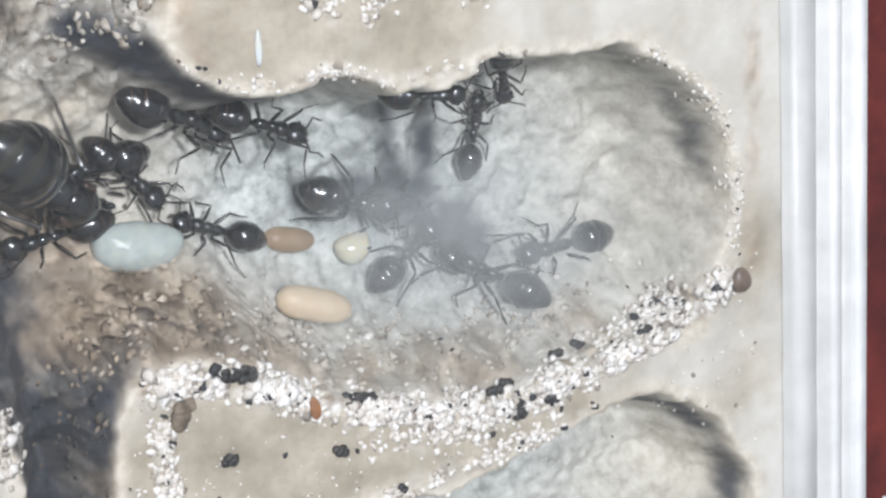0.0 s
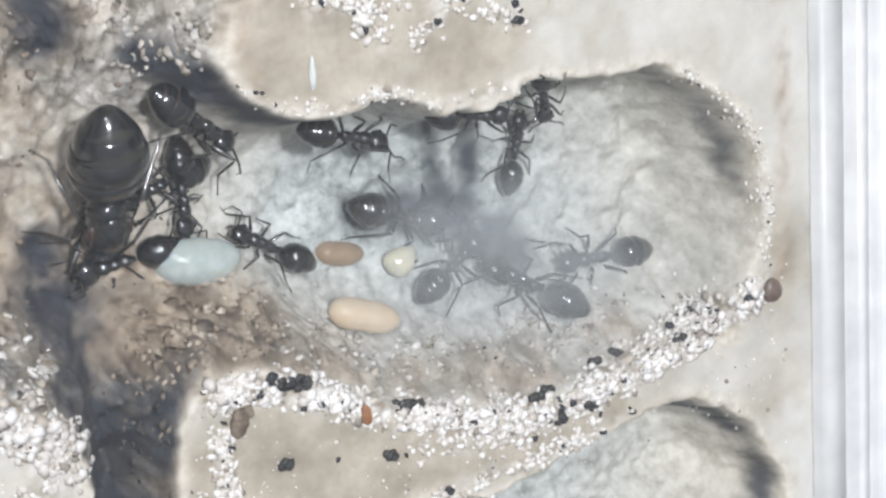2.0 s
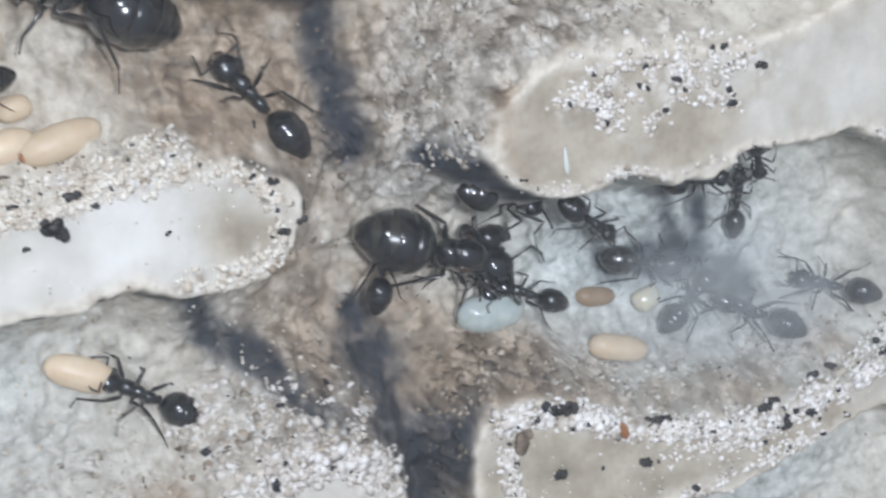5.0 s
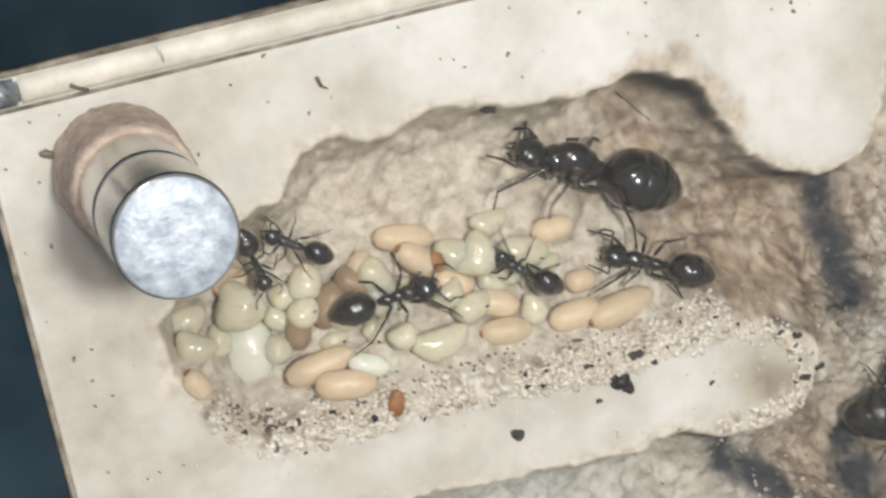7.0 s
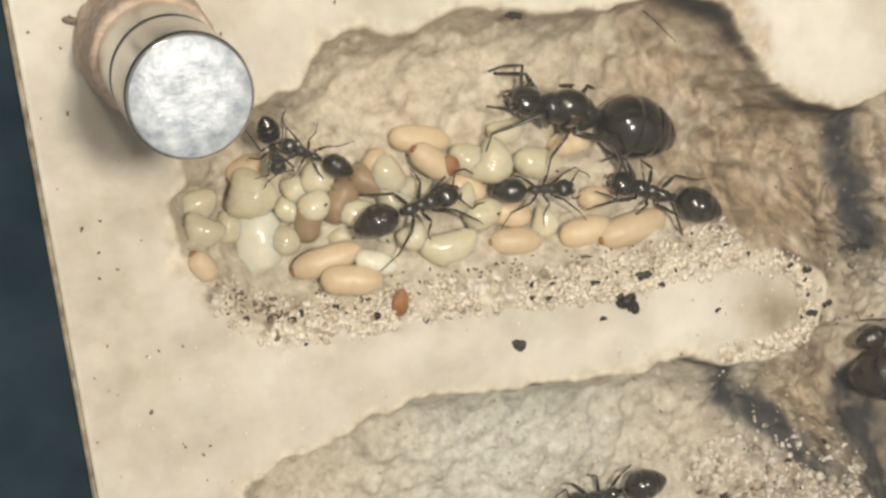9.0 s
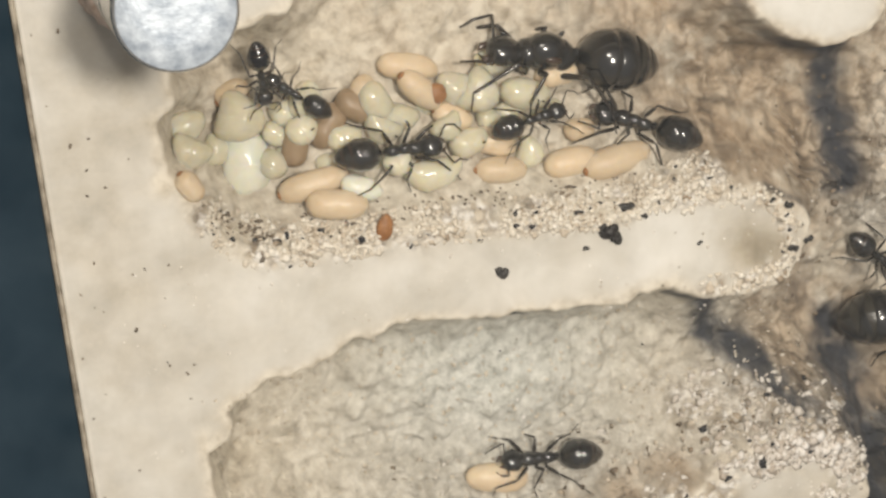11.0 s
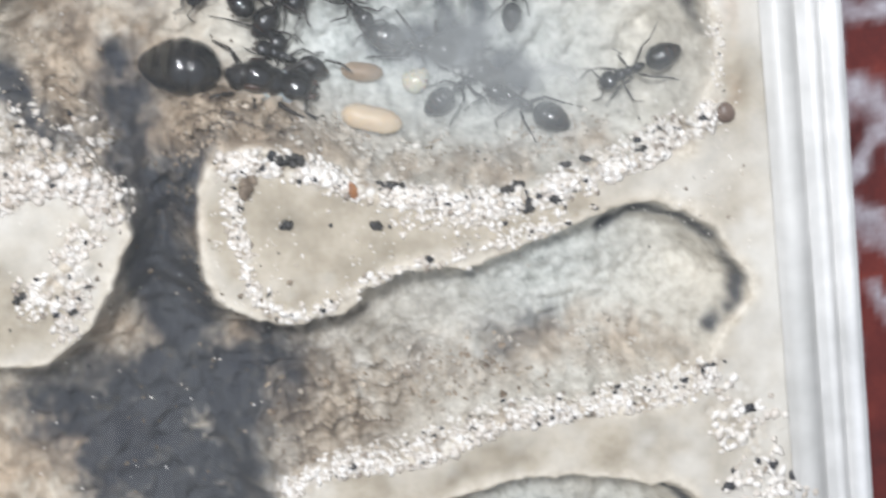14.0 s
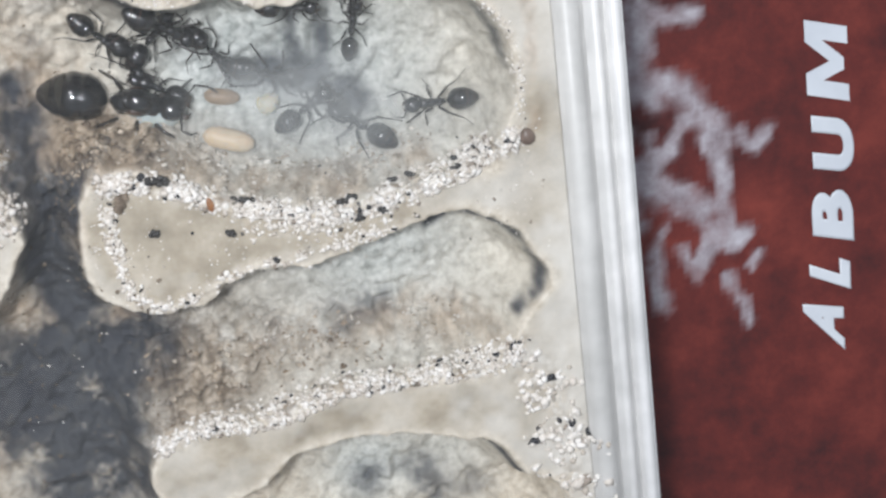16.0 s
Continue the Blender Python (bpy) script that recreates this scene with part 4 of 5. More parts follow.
    # six legs: coxa, femur, tibia, tarsus
    for row, (kx, ky, fx) in enumerate(LEG_PLAN):
        for side in (-1, 1):
            j = lambda s: rnd.uniform(-s, s)
            root = Vector((t0 + tl * (0.82 - 0.3 * row), side * (0.045 if queen else 0.028), -0.035))
            hip = root + Vector((0.0, side * 0.03, -0.03))
            knee = Vector((hip.x + kx * 0.72 + j(0.05), side * (0.16 + j(0.035)), 0.06 + j(0.04)))
            ankle = Vector((hip.x + fx * 0.85 + j(0.06), side * (ky * 0.74 + j(0.045)), -0.09))
            foot = Vector((hip.x + fx * 1.15 + j(0.06), side * (ky * 0.98 + j(0.05)), -0.15))
            bm = bmesh.new()
            tube(bm, (root, hip, hip.lerp(knee, 0.35), hip.lerp(knee, 0.8), knee, knee.lerp(ankle, 0.2), ankle, ankle.lerp(foot, 0.3), foot),
                 (0.024, 0.015, 0.018, 0.014, 0.010, 0.0115, 0.008, 0.0052, 0.0045), 7)
            LEGS[ant].append((add("leg", bm, LIMB, thorax, at=root), side, row))
    return ant


ANT = {}
ANT['queen_a'] = build_ant('queen', 15.0, 1)
ANT['w1'] = build_ant('worker', 9.4, 2)
ANT['w2'] = build_ant('worker', 10.3, 3)
ANT['w3'] = build_ant('worker', 7.2, 4)
ANT['w4'] = build_ant('worker', 6.4, 5)
ANT['w5'] = build_ant('worker', 6.4, 6)
ANT['w6'] = build_ant('worker', 9.6, 7)
ANT['queen_b'] = build_ant('queen', 14.0, 8)
ANT['e1'] = build_ant('worker', 9.5, 9)
ANT['e2'] = build_ant('worker', 7.2, 10)
ANT['e3'] = build_ant('worker', 7.5, 11)
ANT['e4'] = build_ant('worker', 7.0, 12)
ANT['e5'] = build_ant('worker', 6.9, 13)
ANT['v1'] = build_ant('worker', 6.0, 14)
ANT['v2'] = build_ant('worker', 6.2, 15)
ANT['f1'] = build_ant('worker', 8.6, 16)
ANT['f2'] = build_ant('worker', 8.0, 17)
ANT['f3'] = build_ant('worker', 7.5, 18)
ANT['f4'] = build_ant('worker', 8.5, 19)
ANT['f5'] = build_ant('worker', 6.4, 20)
ANT['x2'] = build_ant('worker', 7.5, 22)
ANT['l1'] = build_ant('worker', 10.0, 23)


# ------------------------------------------------------------ brood
def cocoon_mesh(bm, l, w, seed):
    ball(bm, (0, 0, 0), (l / 2, w / 2, w / 2 * 0.95), u=26, v=16)
    for v in bm.verts:
        s = v.co.x / (l / 2)
        k = math.sqrt((1 - abs(s) ** 2.9) / max(1 - s * s, 1e-4)) if abs(s) < 0.995 else 1.2
        k *= 1.0 - 0.05 * s + 0.02 * math.sin(5 * s + seed)
        v.co.y *= k
        v.co.z *= k
        n = noise.noise(v.co * 1.1 + Vector((seed * 7.1, 0, 0)))
        v.co += v.co.normalized() * 0.06 * n


def grub_mesh(bm, l, w, seed):
    """A plump bean-shaped grub with faint rings, thinner towards the head."""
    ball(bm, (0, 0, 0), (l / 2, w / 2, w / 2), u=32, v=18)
    bend = 0.14 + 0.12 * math.sin(seed * 2.3)
    for v in bm.verts:
        s = v.co.x / (l / 2)
        k = (1 - 0.12 * s) * (1 + 0.12 * s * s) * (1 + 0.026 * math.sin(s * 20 + seed))
        v.co.y = v.co.y * k + bend * w * (s * s - 0.4)
        v.co.z *= k * 0.92
        v.co += v.co.normalized() * 0.10 * noise.noise(v.co * 0.9 + Vector((seed * 3.7, 0, 0)))


BROOD_COUNT = [0]


def brood(material, x, y, z, l, w, turn):
    n = BROOD_COUNT[0] = BROOD_COUNT[0] + 1
    bm = bmesh.new()
    if material in (COCOON, AMBER):
        cocoon_mesh(bm, l, w, n)
        name, label, cat, grp = "cocoon", "tan silk ant cocoon lying in the brood pile" if material is COCOON else "dark amber ant cocoon deep in the brood pile", "cocoon", "cocoons"
    elif material in (PUPA, GLASSY):
        grub_mesh(bm, l, w, n)
        name, label, cat, grp = "naked_pupa", "milky white naked ant pupa among the brood", "pupa", "pupae"
    else:
        grub_mesh(bm, l, w, n)
        name, label, cat, grp = "larva", "pale cream translucent plump ant larva in the brood pile", "larva", "larvae"
    ob = link(name, scaled(bm), material)
    tagged(ob, label, cat, grp)
    ob.matrix_world = pose(x * MM, y * MM, z * MM, 0, 6 * math.sin(n), turn - 7)
    if material is COCOON and n % 2 == 0:
        bm = bmesh.new()
        ball(bm, (-l * 0.475, 0, w * 0.06), (w * 0.085, w * 0.17, w * 0.16), u=12, v=8)
        part("dark_tip", scaled(bm), SEED, ob, "dark brown spot at the cocoon end")
    if material is LARVA and n % 3 == 0:
        bm = bmesh.new()
        ball(bm, (l * 0.27, -w * 0.12, w * 0.42), (0.17, 0.09, 0.08), u=8, v=6)
        part("food_speck", scaled(bm), PITCH, ob, "black food crumb stuck to the larva")
    return ob


brood(COCOON, -4.6, 16.2, -4.6, 5.0, 2.2, -8)
brood(COCOON, -4.1, 14.5, -3.4, 4.3, 2.1, -38)
brood(COCOON, 7.2, 13.8, -4.5, 3.6, 2.0, 8)
brood(COCOON, -13.3, 8.6, -3.2, 5.7, 2.2, 17)
brood(COCOON, -11.9, 7.1, -1.7, 4.8, 2.4, -3)
brood(COCOON, 1.5, 7.3, -2.9, 4.3, 2.1, 0)
brood(COCOON, 7.4, 6.9, -3.3, 4.5, 2.3, 10)
brood(COCOON, 11.1, 6.5, -3.0, 6.0, 2.5, 15)
brood(COCOON, 8.7, 9.1, -4.4, 2.6, 1.8, 5)
brood(COCOON, -23.0, 10.8, -0.1, 2.6, 1.8, -55)
brood(AMBER, -10.7, 13.2, -5.2, 3.0, 1.9, 30)
brood(COCOON, -1.7, 12.0, -3.7, 3.4, 1.9, -20)
brood(COCOON, -8.4, 14.9, -4.7, 2.6, 1.9, 60)
brood(LARVA, -18.2, 14.4, -4.7, 3.9, 3.7, 80)
brood(PUPA, -18.0, 10.7, -5.5, 5.9, 3.9, 94)
brood(LARVA, -22.3, 14.2, -5.1, 3.6, 2.4, 20)
brood(LARVA, -22.2, 12.8, -2.8, 3.2, 2.4, -20)
brood(LARVA, -13.5, 12.8, -4.0, 2.6, 2.3, 40)
brood(LARVA, -7.5, 14.0, -4.0, 3.4, 2.5, -50)
brood(LARVA, 0.4, 13.8, -3.3, 3.6, 3.1, 60)
brood(LARVA, 4.4, 12.8, -3.9, 4.3, 2.5, -10)
brood(LARVA, -4.0, 8.3, -1.8, 4.7, 2.5, 12)
brood(LARVA, -6.8, 9.6, -1.7, 2.3, 2.0, 30)
brood(PUPA, -9.8, 8.0, -2.0, 3.4, 1.9, -15)
brood(LARVA, -2.4, 11.5, -2.9, 2.6, 1.9, 40)
brood(LARVA, -6.0, 12.6, -4.3, 4.0, 2.2, -10)
brood(LARVA, -0.8, 10.0, -2.8, 3.2, 2.2, 20)
brood(LARVA, 4.0, 8.2, -3.4, 2.6, 2.1, 80)
brood(LARVA, -16.1, 10.4, -4.5, 2.3, 2.6, 70)
brood(LARVA, -14.4, 14.0, -5.4, 2.6, 2.1, 10)
brood(LARVA, 1.6, 11.1, -4.5, 3.0, 2.0, -30)
brood(LARVA, -10.3, 11.6, -3.9, 3.0, 2.1, 0)
brood(LARVA, 3.3, 11.5, -4.6, 3.0, 2.1, 30)
brood(LARVA, -20.2, 12.0, -5.2, 2.6, 2.1, 80)
brood(AMBER, -11.4, 12.6, -4.7, 3.8, 2.6, 60)
brood(AMBER, -9.1, 13.8, -4.5, 3.3, 2.3, -30)
brood(AMBER, -14.1, 11.4, -4.5, 3.2, 2.1, 80)
brood(COCOON, -18.1, 15.9, -6.2, 2.9, 2.1, 30)
brood(LARVA, -7.2, 12.0, -3.9, 3.3, 2.4, -20)
brood(LARVA, -12.8, 14.8, -4.8, 3.2, 2.5, 70)
brood(LARVA, -0.6, 14.0, -3.7, 4.6, 2.6, -8)
brood(COCOON, 1.4, 9.4, -3.8, 3.8, 2.2, -15)
brood(COCOON, 50.1, -19.5, -5.2, 5.0, 2.1, -12)
brood(AMBER, 50.1, -16.2, -8.5, 3.5, 1.6, -5)
brood(LARVA, 54.4, -17.4, -8.4, 2.4, 1.9, 20)
SHIFTED = brood(GLASSY, 39.8, -14.2, -6.4, 5.6, 3.0, -6)
CARRIED = brood(COCOON, 18.8, -13.7, -5.6, 5.4, 2.5, 40)
CARRIED["label"] = "tan silk cocoon gripped in a worker ant's jaws"
for x, y, z, l, w, turn in ((-11.6, 9.8, -4.4, 2.4, 1.7, 25), (-15.2, 12.4, -5.3, 2.6, 1.8, -30), (-9.2, 13.6, -5.2, 2.4, 1.7, 70), (6.2, 11.0, -4.9, 2.8, 1.8, 15),
                            (-3.4, 13.0, -5.0, 2.6, 1.8, -20), (2.4, 15.6, -5.0, 3.2, 2.0, 12), (-8.6, 9.9, -3.4, 2.2, 1.6, -60), (-14.6, 10.8, -4.9, 2.0, 1.6, 10)):
    brood(LARVA, x, y, z, l, w, turn)


# ------------------------------------------------------------ stopper on the cover
def build_stopper():
    ob = tagged(new("hole_stopper"), "steel magnet stack on a pinkish grainy plug", "stopper")
    ob.location = (-24.8 * MM, 27.9 * MM, 0.36 * MM)
    bm = bmesh.new()
    disc_stack(bm, ((4.75, 0), (4.75, 0.4), (4.7, 1.2), (4.65, 2), (4.6, 3), (4.55, 4), (4.5, 5), (4.5, 6), (4.45, 7), (4.35, 7.7), (4.1, 8.1), (3.5, 8.12)), 96)
    rnd = seeded(5)
    for v in bm.verts:
        n = noise.noise(v.co * 0.9) + 0.6 * noise.noise(v.co * 2.6)
        v.co.xy *= 1 + 0.025 * n + rnd.uniform(-0.014, 0.014)
    part("cork", scaled(bm), CORK, ob)
    for name, z in (("lower_magnet", 8.1), ("upper_magnet", 15.9)):
        bm = bmesh.new()
        disc_stack(bm, ((3.0, z), (3.7, z), (3.8, z + 0.03), (3.93, z + 0.15), (3.95, z + 0.3), (3.95, z + 0.6), (3.95, z + 6.7), (3.95, z + 6.95), (3.92, z + 7.15), (3.8, z + 7.3), (3.7, z + 7.34), (3.0, z + 7.34)), 96)
        part(name, scaled(bm), CHROME, ob, "polished steel disc magnet")
    bm = bmesh.new()
    disc_stack(bm, ((3.74, 23.25), (3.7, 23.3), (2.0, 23.31), (0.4, 23.31)), 64)
    part("top_face", scaled(bm), FACE, ob, "scuffed bluish metal top face")


build_stopper()


# ------------------------------------------------------------ album under the nest
def album_material():
    m, nt, b = nodes_of("red_album_cover", rough=0.42)
    red = ramp(nt, grain(nt, 0.09, 8, 0.72), (0.3, (0.035, 0.009, 0.010)), (0.5, (0.105, 0.017, 0.014)), (0.72, (0.19, 0.034, 0.024)))
    at = nt.nodes.new("ShaderNodeAttribute")
    at.attribute_name = "print"
    wisp = ramp(nt, grain(nt, 0.35, 4, 0.5), (0.3, (0.55, 0.55, 0.55)), (0.6, (1, 1, 1)))
    f = mix(nt, 1.0, at.outputs["Color"], wisp, "MULTIPLY")
    grey = ramp(nt, grain(nt, 0.25, 4), (0.3, (0.24, 0.20, 0.22)), (0.7, (0.48, 0.46, 0.50)))
    nt.links.new(mix(nt, f, red, grey), b.inputs["Base Color"])
    bump(nt, b, grain(nt, 1.5, 3), 0.3, 0.05)
    return m


WISPS = (
    (((95.5, -18.1), (96.4, -21.8), (94.9, -25.7), (93.5, -27.7)), 1.07, 0.95),
    (((92.7, -21.2), (93.2, -24.3), (91.8, -27.1)), 0.75, 0.95),
    (((97.1, -28.2), (99.6, -29.0)), 1.38, 0.95),
    (((101.4, -30.7), (103.7, -32.9), (103.9, -34.5)), 1.19, 0.95),
    (((99.5, -32.0), (97.8, -34.8), (96.4, -35.8), (95.5, -33.2)), 0.57, 0.95),
    (((102.7, -34.3), (103.6, -38.8), (104.1, -44.0), (104.5, -46.6)), 0.57, 0.95),
    (((106.7, -34.0), (107.6, -36.3), (109.5, -33.6)), 0.50, 0.95),
    (((102.5, -20.1), (99.5, -20.4), (96.6, -18.8)), 0.69, 0.95),
)
WISPS_LOW = (
    (((92.5, -32.7), (92.2, -35.1), (95.7, -37.6), (96.8, -40.3)), 1.00, 0.95),
    (((92.6, -38.7), (93.5, -42.3)), 1.07, 0.95),
    (((98.0, -39.8), (101.6, -42.3), (103.7, -45.9)), 1.07, 0.95),
    (((96.5, -44.0), (95.5, -47.1), (96.0, -53.7)), 0.63, 0.95),
    (((98.7, -47.0), (99.9, -49.8), (101.9, -46.2)), 0.63, 0.95),
    (((105.3, -47.1), (106.4, -45.7)), 0.57, 0.95),
    (((106.5, -50.0), (107.8, -48.8)), 0.50, 0.95),
    (((103.5, -50.4), (104.9, -53.9), (105.6, -56.7)), 0.50, 0.95),
)


# Outline of the heavy capital M, which the built-in font draws too thin.
LETTER_M = ((0, 0), (0.23, 0), (0.23, 0.60), (0.42, 0.10), (0.58, 0.10), (0.77, 0.60), (0.77, 0), (1, 0), (1, 1), (0.71, 1), (0.5, 0.44), (0.29, 1), (0, 1))


def build_album():
    album = tagged(new("photo_album"), "dark red photo album with smoky grey print, lying beside the nest", "album")
    bm = bmesh.new()
    xs = np.concatenate([np.linspace(89, 125, 54), np.linspace(130, 260, 8)])
    ys = np.concatenate([np.linspace(-190, -74, 8), np.linspace(-70, 0, 104), np.linspace(8, 110, 8)])
    grid = [[bm.verts.new((x, y, -28.0)) for x in xs] for y in ys]
    for i in range(len(ys) - 1):
        for j in range(len(xs) - 1):
            bm.faces.new((grid[i][j], grid[i][j + 1], grid[i + 1][j + 1], grid[i + 1][j]))
    out = bmesh.ops.extrude_face_region(bm, geom=bm.faces[:])
    for v in (g for g in out["geom"] if isinstance(g, bmesh.types.BMVert)):
        v.co.z = TABLE_Z + 0.05
    bmesh.ops.recalc_face_normals(bm, faces=bm.faces)
    cover = part("cover", scaled(bm), album_material(), album)
    cover.data.shade_flat()
    x = np.array([v.co.x for v in cover.data.vertices]) / MM
    y = np.array([v.co.y for v in cover.data.vertices]) / MM
    u, v = x + 0.5 * lattice(x, y, 4, 61) + 0.4 * lattice(x, y, 1.5, 62), y + 0.5 * lattice(x, y, 4, 63) + 0.4 * lattice(x, y, 1.5, 64)
    f = sum(streak(u, v, p, 1.35 * w, k) for p, w, k in WISPS + WISPS_LOW) * (0.9 + 0.4 * lattice(x, y, 2.2, 65) + 0.35 * lattice(x, y, 0.9, 66))
    f = np.clip((f - 0.12) / 0.5, 0, 1)
    at = cover.data.attributes.new("print", "FLOAT_COLOR", "POINT")
    at.data.foreach_set("color", np.stack([f, f, f, 0 * f + 1], -1).astype(np.float32).ravel())
    for ch, x1, y0, y1, lean in (("A", 117.0, -62.0, -53.2, 3.4), ("L", 118.0, -54.6, -48.8, 2.4), ("B", 118.6, -48.8, -41.5, 1.4), ("U", 119.0, -40.7, -33.3, 1.2), ("M", 118.7, -32.3, -22.4, 1.4)):
        if ch == "M":
            bm = bmesh.new()
            face = bm.faces.new([bm.verts.new((u, v, 0)) for u, v in LETTER_M])
            out = bmesh.ops.extrude_face_region(bm, geom=[face])
            bmesh.ops.translate(bm, vec=(0, 0, 0.1), verts=[g for g in out["geom"] if isinstance(g, bmesh.types.BMVert)])
            bmesh.ops.recalc_face_normals(bm, faces=bm.faces)
            bmesh.ops.triangulate(bm, faces=bm.faces)
            me = bpy.data.meshes.new("letter")
            bm.to_mesh(me)
            bm.free()
        else:
            cu = bpy.data.curves.new("letter", "FONT")
            cu.body, cu.extrude, cu.bevel_depth, cu.bevel_resolution, cu.offset = ch, 0.01, 0.04, 0, 0.02
            tmp = bpy.data.objects.new("letter", cu)
            scene.collection.objects.link(tmp)
            me = bpy.data.meshes.new_from_object(tmp.evaluated_get(bpy.context.evaluated_depsgraph_get()))
            bpy.data.objects.remove(tmp)
        co = np.array([v.co[:] for v in me.vertices])
        lo, hi = co.min(0), co.max(0)
        s = (co - lo) / np.maximum(hi - lo, 1e-6)
        place = np.stack([x1 - 4.8 * s[:, 1], y0 + (y1 - y0 - lean) * s[:, 0] + lean * s[:, 1], -28.0 + 0.02 + 0.05 * s[:, 2]], -1) * MM
        me.vertices.foreach_set("co", place.ravel())
        me.update()
        me.materials.append(LETTER)
        ob = new("letter", me)
        ob.parent = album
        ob["label"] = "silver-white capital letter " + ch


build_album()

# ------------------------------------------------------------ loose grains
ICO = bmesh.new()
bmesh.ops.create_icosphere(ICO, subdivisions=1, radius=1.0)
ICO.verts.ensure_lookup_table()
ICO_V = np.array([v.co[:] for v in ICO.verts])
ICO_F = np.array([[v.index for v in f.verts] for f in ICO.faces])
ICO.free()


def grains(name, label, material, places, sizes, seed, squash=0.5):
    """Many small broken grains as one object."""
    rng = np.random.RandomState(seed)
    n = len(places)
    shape = ICO_V[None] * rng.uniform(0.42, 1.3, (n, len(ICO_V), 1)) * rng.uniform(0.6, 1.5, (n, 1, 3)) * np.array([1, 1, squash])
    a = rng.uniform(0, math.tau, n)
    c, s = np.cos(a)[:, None], np.sin(a)[:, None]
    x, y = shape[..., 0] * c - shape[..., 1] * s, shape[..., 0] * s + shape[..., 1] * c
    co = (np.stack([x, y, shape[..., 2]], -1) * np.asarray(sizes)[:, None, None] + np.asarray(places)[:, None]) * MM
    faces = (ICO_F[None] + (np.arange(n) * len(ICO_V))[:, None, None]).reshape(-1, 3)
    me = bpy.data.meshes.new(name)
    me.vertices.add(n * len(ICO_V))
    me.vertices.foreach_set("co", co.ravel())
    me.loops.add(faces.size)
    me.loops.foreach_set("vertex_index", faces.ravel().astype(np.int32))
    me.polygons.add(len(faces))
    me.polygons.foreach_set("loop_start", np.arange(0, faces.size, 3, dtype=np.int32))
    me.polygons.foreach_set("loop_total", np.full(len(faces), 3, dtype=np.int32))
    me.update(calc_edges=True)
    me.materials.append(material)
    return tagged(new(name, me), label, "grains", kind="stuff")


def strewn(spine, spread, count, seed, small=0.16, large=0.42, lift=0.12):
    """Grains along a line in plan, thicker near it, resting on the surface."""
    rng = np.random.RandomState(seed)
    p = np.array(spine, float)
    seg = np.linalg.norm(np.diff(p, axis=0), axis=1)
    at = np.searchsorted(np.cumsum(seg), rng.uniform(0, seg.sum() - 1e-6, count))
    t = rng.uniform(0, 1, (count, 1))
    xy = p[at] * (1 - t) + p[at + 1] * t + spread * np.clip(rng.normal(0, 1, (count, 2)), -1.7, 1.7)
    clump = lattice(xy[:, 0], xy[:, 1], 1.6, seed + 50)
    keep = clump > rng.uniform(-0.7, 0.4, count)
    xy = xy[keep]
    size = small + (large - small) * rng.beta(1.3, 3.0, len(xy))
    z = np.array([height(x, y) for x, y in xy]) + size * lift
    z = np.minimum(z, 0.33 - size * 0.3)
    return np.column_stack([xy, z]), size


def scatter(x0, x1, y0, y1, count, seed, small, large):
    rng = np.random.RandomState(seed)
    xy = np.column_stack([rng.uniform(x0, x1, count), rng.uniform(y0, y1, count)])
    keep = lattice(xy[:, 0], xy[:, 1], 3.0, seed + 9) > rng.uniform(-0.9, 0.6, count)
    xy = xy[keep]
    size = small + (large - small) * rng.beta(1.2, 3.5, len(xy))
    z = np.minimum(np.array([height(x, y) for x, y in xy]) + size * 0.3, 0.3)
    return np.column_stack([xy, z]), size


def band(label, spine, spread, count, seed, small=0.16, large=0.42, material=None):
    places, sizes = strewn(spine, spread, count, seed, small, large)
    grains("debris_grains", label, material or GRIT, places, sizes, seed)


for label, spine, spread, count, seed, small, large, thick in BANDS:
    band(label, spine, spread, int(1.75 * count), seed, small, 0.92 * large, PALE_GRIT if seed in (35, 36) else WHITE_GRIT if seed in (37, 38, 39) else GRIT)


def rubble(label, material, spine, spread, count, seed, small=0.3, large=0.95):
    """Broken chips half sunk in a slope, thickest along a line in plan."""
    places, sizes = strewn(spine, spread, count, seed, small, large, -0.3)
    keep = np.array([height(x, y) < -0.5 for x, y, z in places])
    ob = grains("plaster_rubble", label, material, places[keep], sizes[keep], seed, 0.38)
    return ob


rubble("pale scaly plaster chips on the tunnel slope", PALE_RUBBLE, ((36.5, 4), (37, 1.5), (39.5, 0.5)), 1.5, 340, 71, 0.16, 0.6)
rubble("pale scaly plaster chips on the tunnel slope", PALE_RUBBLE, ((38, 8), (44, 9), (52, 8.5), (62, 7.5)), 1.9, 460, 72, 0.16, 0.6)
rubble("brown plaster chips round the ridge end", BROWN_RUBBLE, ((34.6, -20), (36.2, -18.2), (38.6, -17.2), (41, -17.8), (43.5, -19.0)), 0.9, 150, 73, 0.15, 0.5)
rubble("dark stained chips along the shaft wall", DARK_RUBBLE, ((35.0, -20.5), (34.6, -24), (34.8, -27), (35.4, -30)), 0.7, 110, 74, 0.15, 0.5)
rubble("brown plaster chips on the lower chamber's slope", BROWN_RUBBLE, ((39, -43.5), (43, -43), (48, -43), (54, -42), (60, -41.5)), 1.5, 260, 75, 0.15, 0.5)
rubble("pale plaster chips on the lower chamber's slope", PALE_RUBBLE, ((50, -41), (57, -41), (64, -41), (71, -41.5)), 1.2, 300, 76, 0.14, 0.5)
rubble("pale plaster chips on the chamber's lower slope", PALE_RUBBLE, ((42, -18), (47, -20.3), (53, -22.6), (60, -23.6), (68, -22.4)), 0.9, 420, 77, 0.13, 0.5)
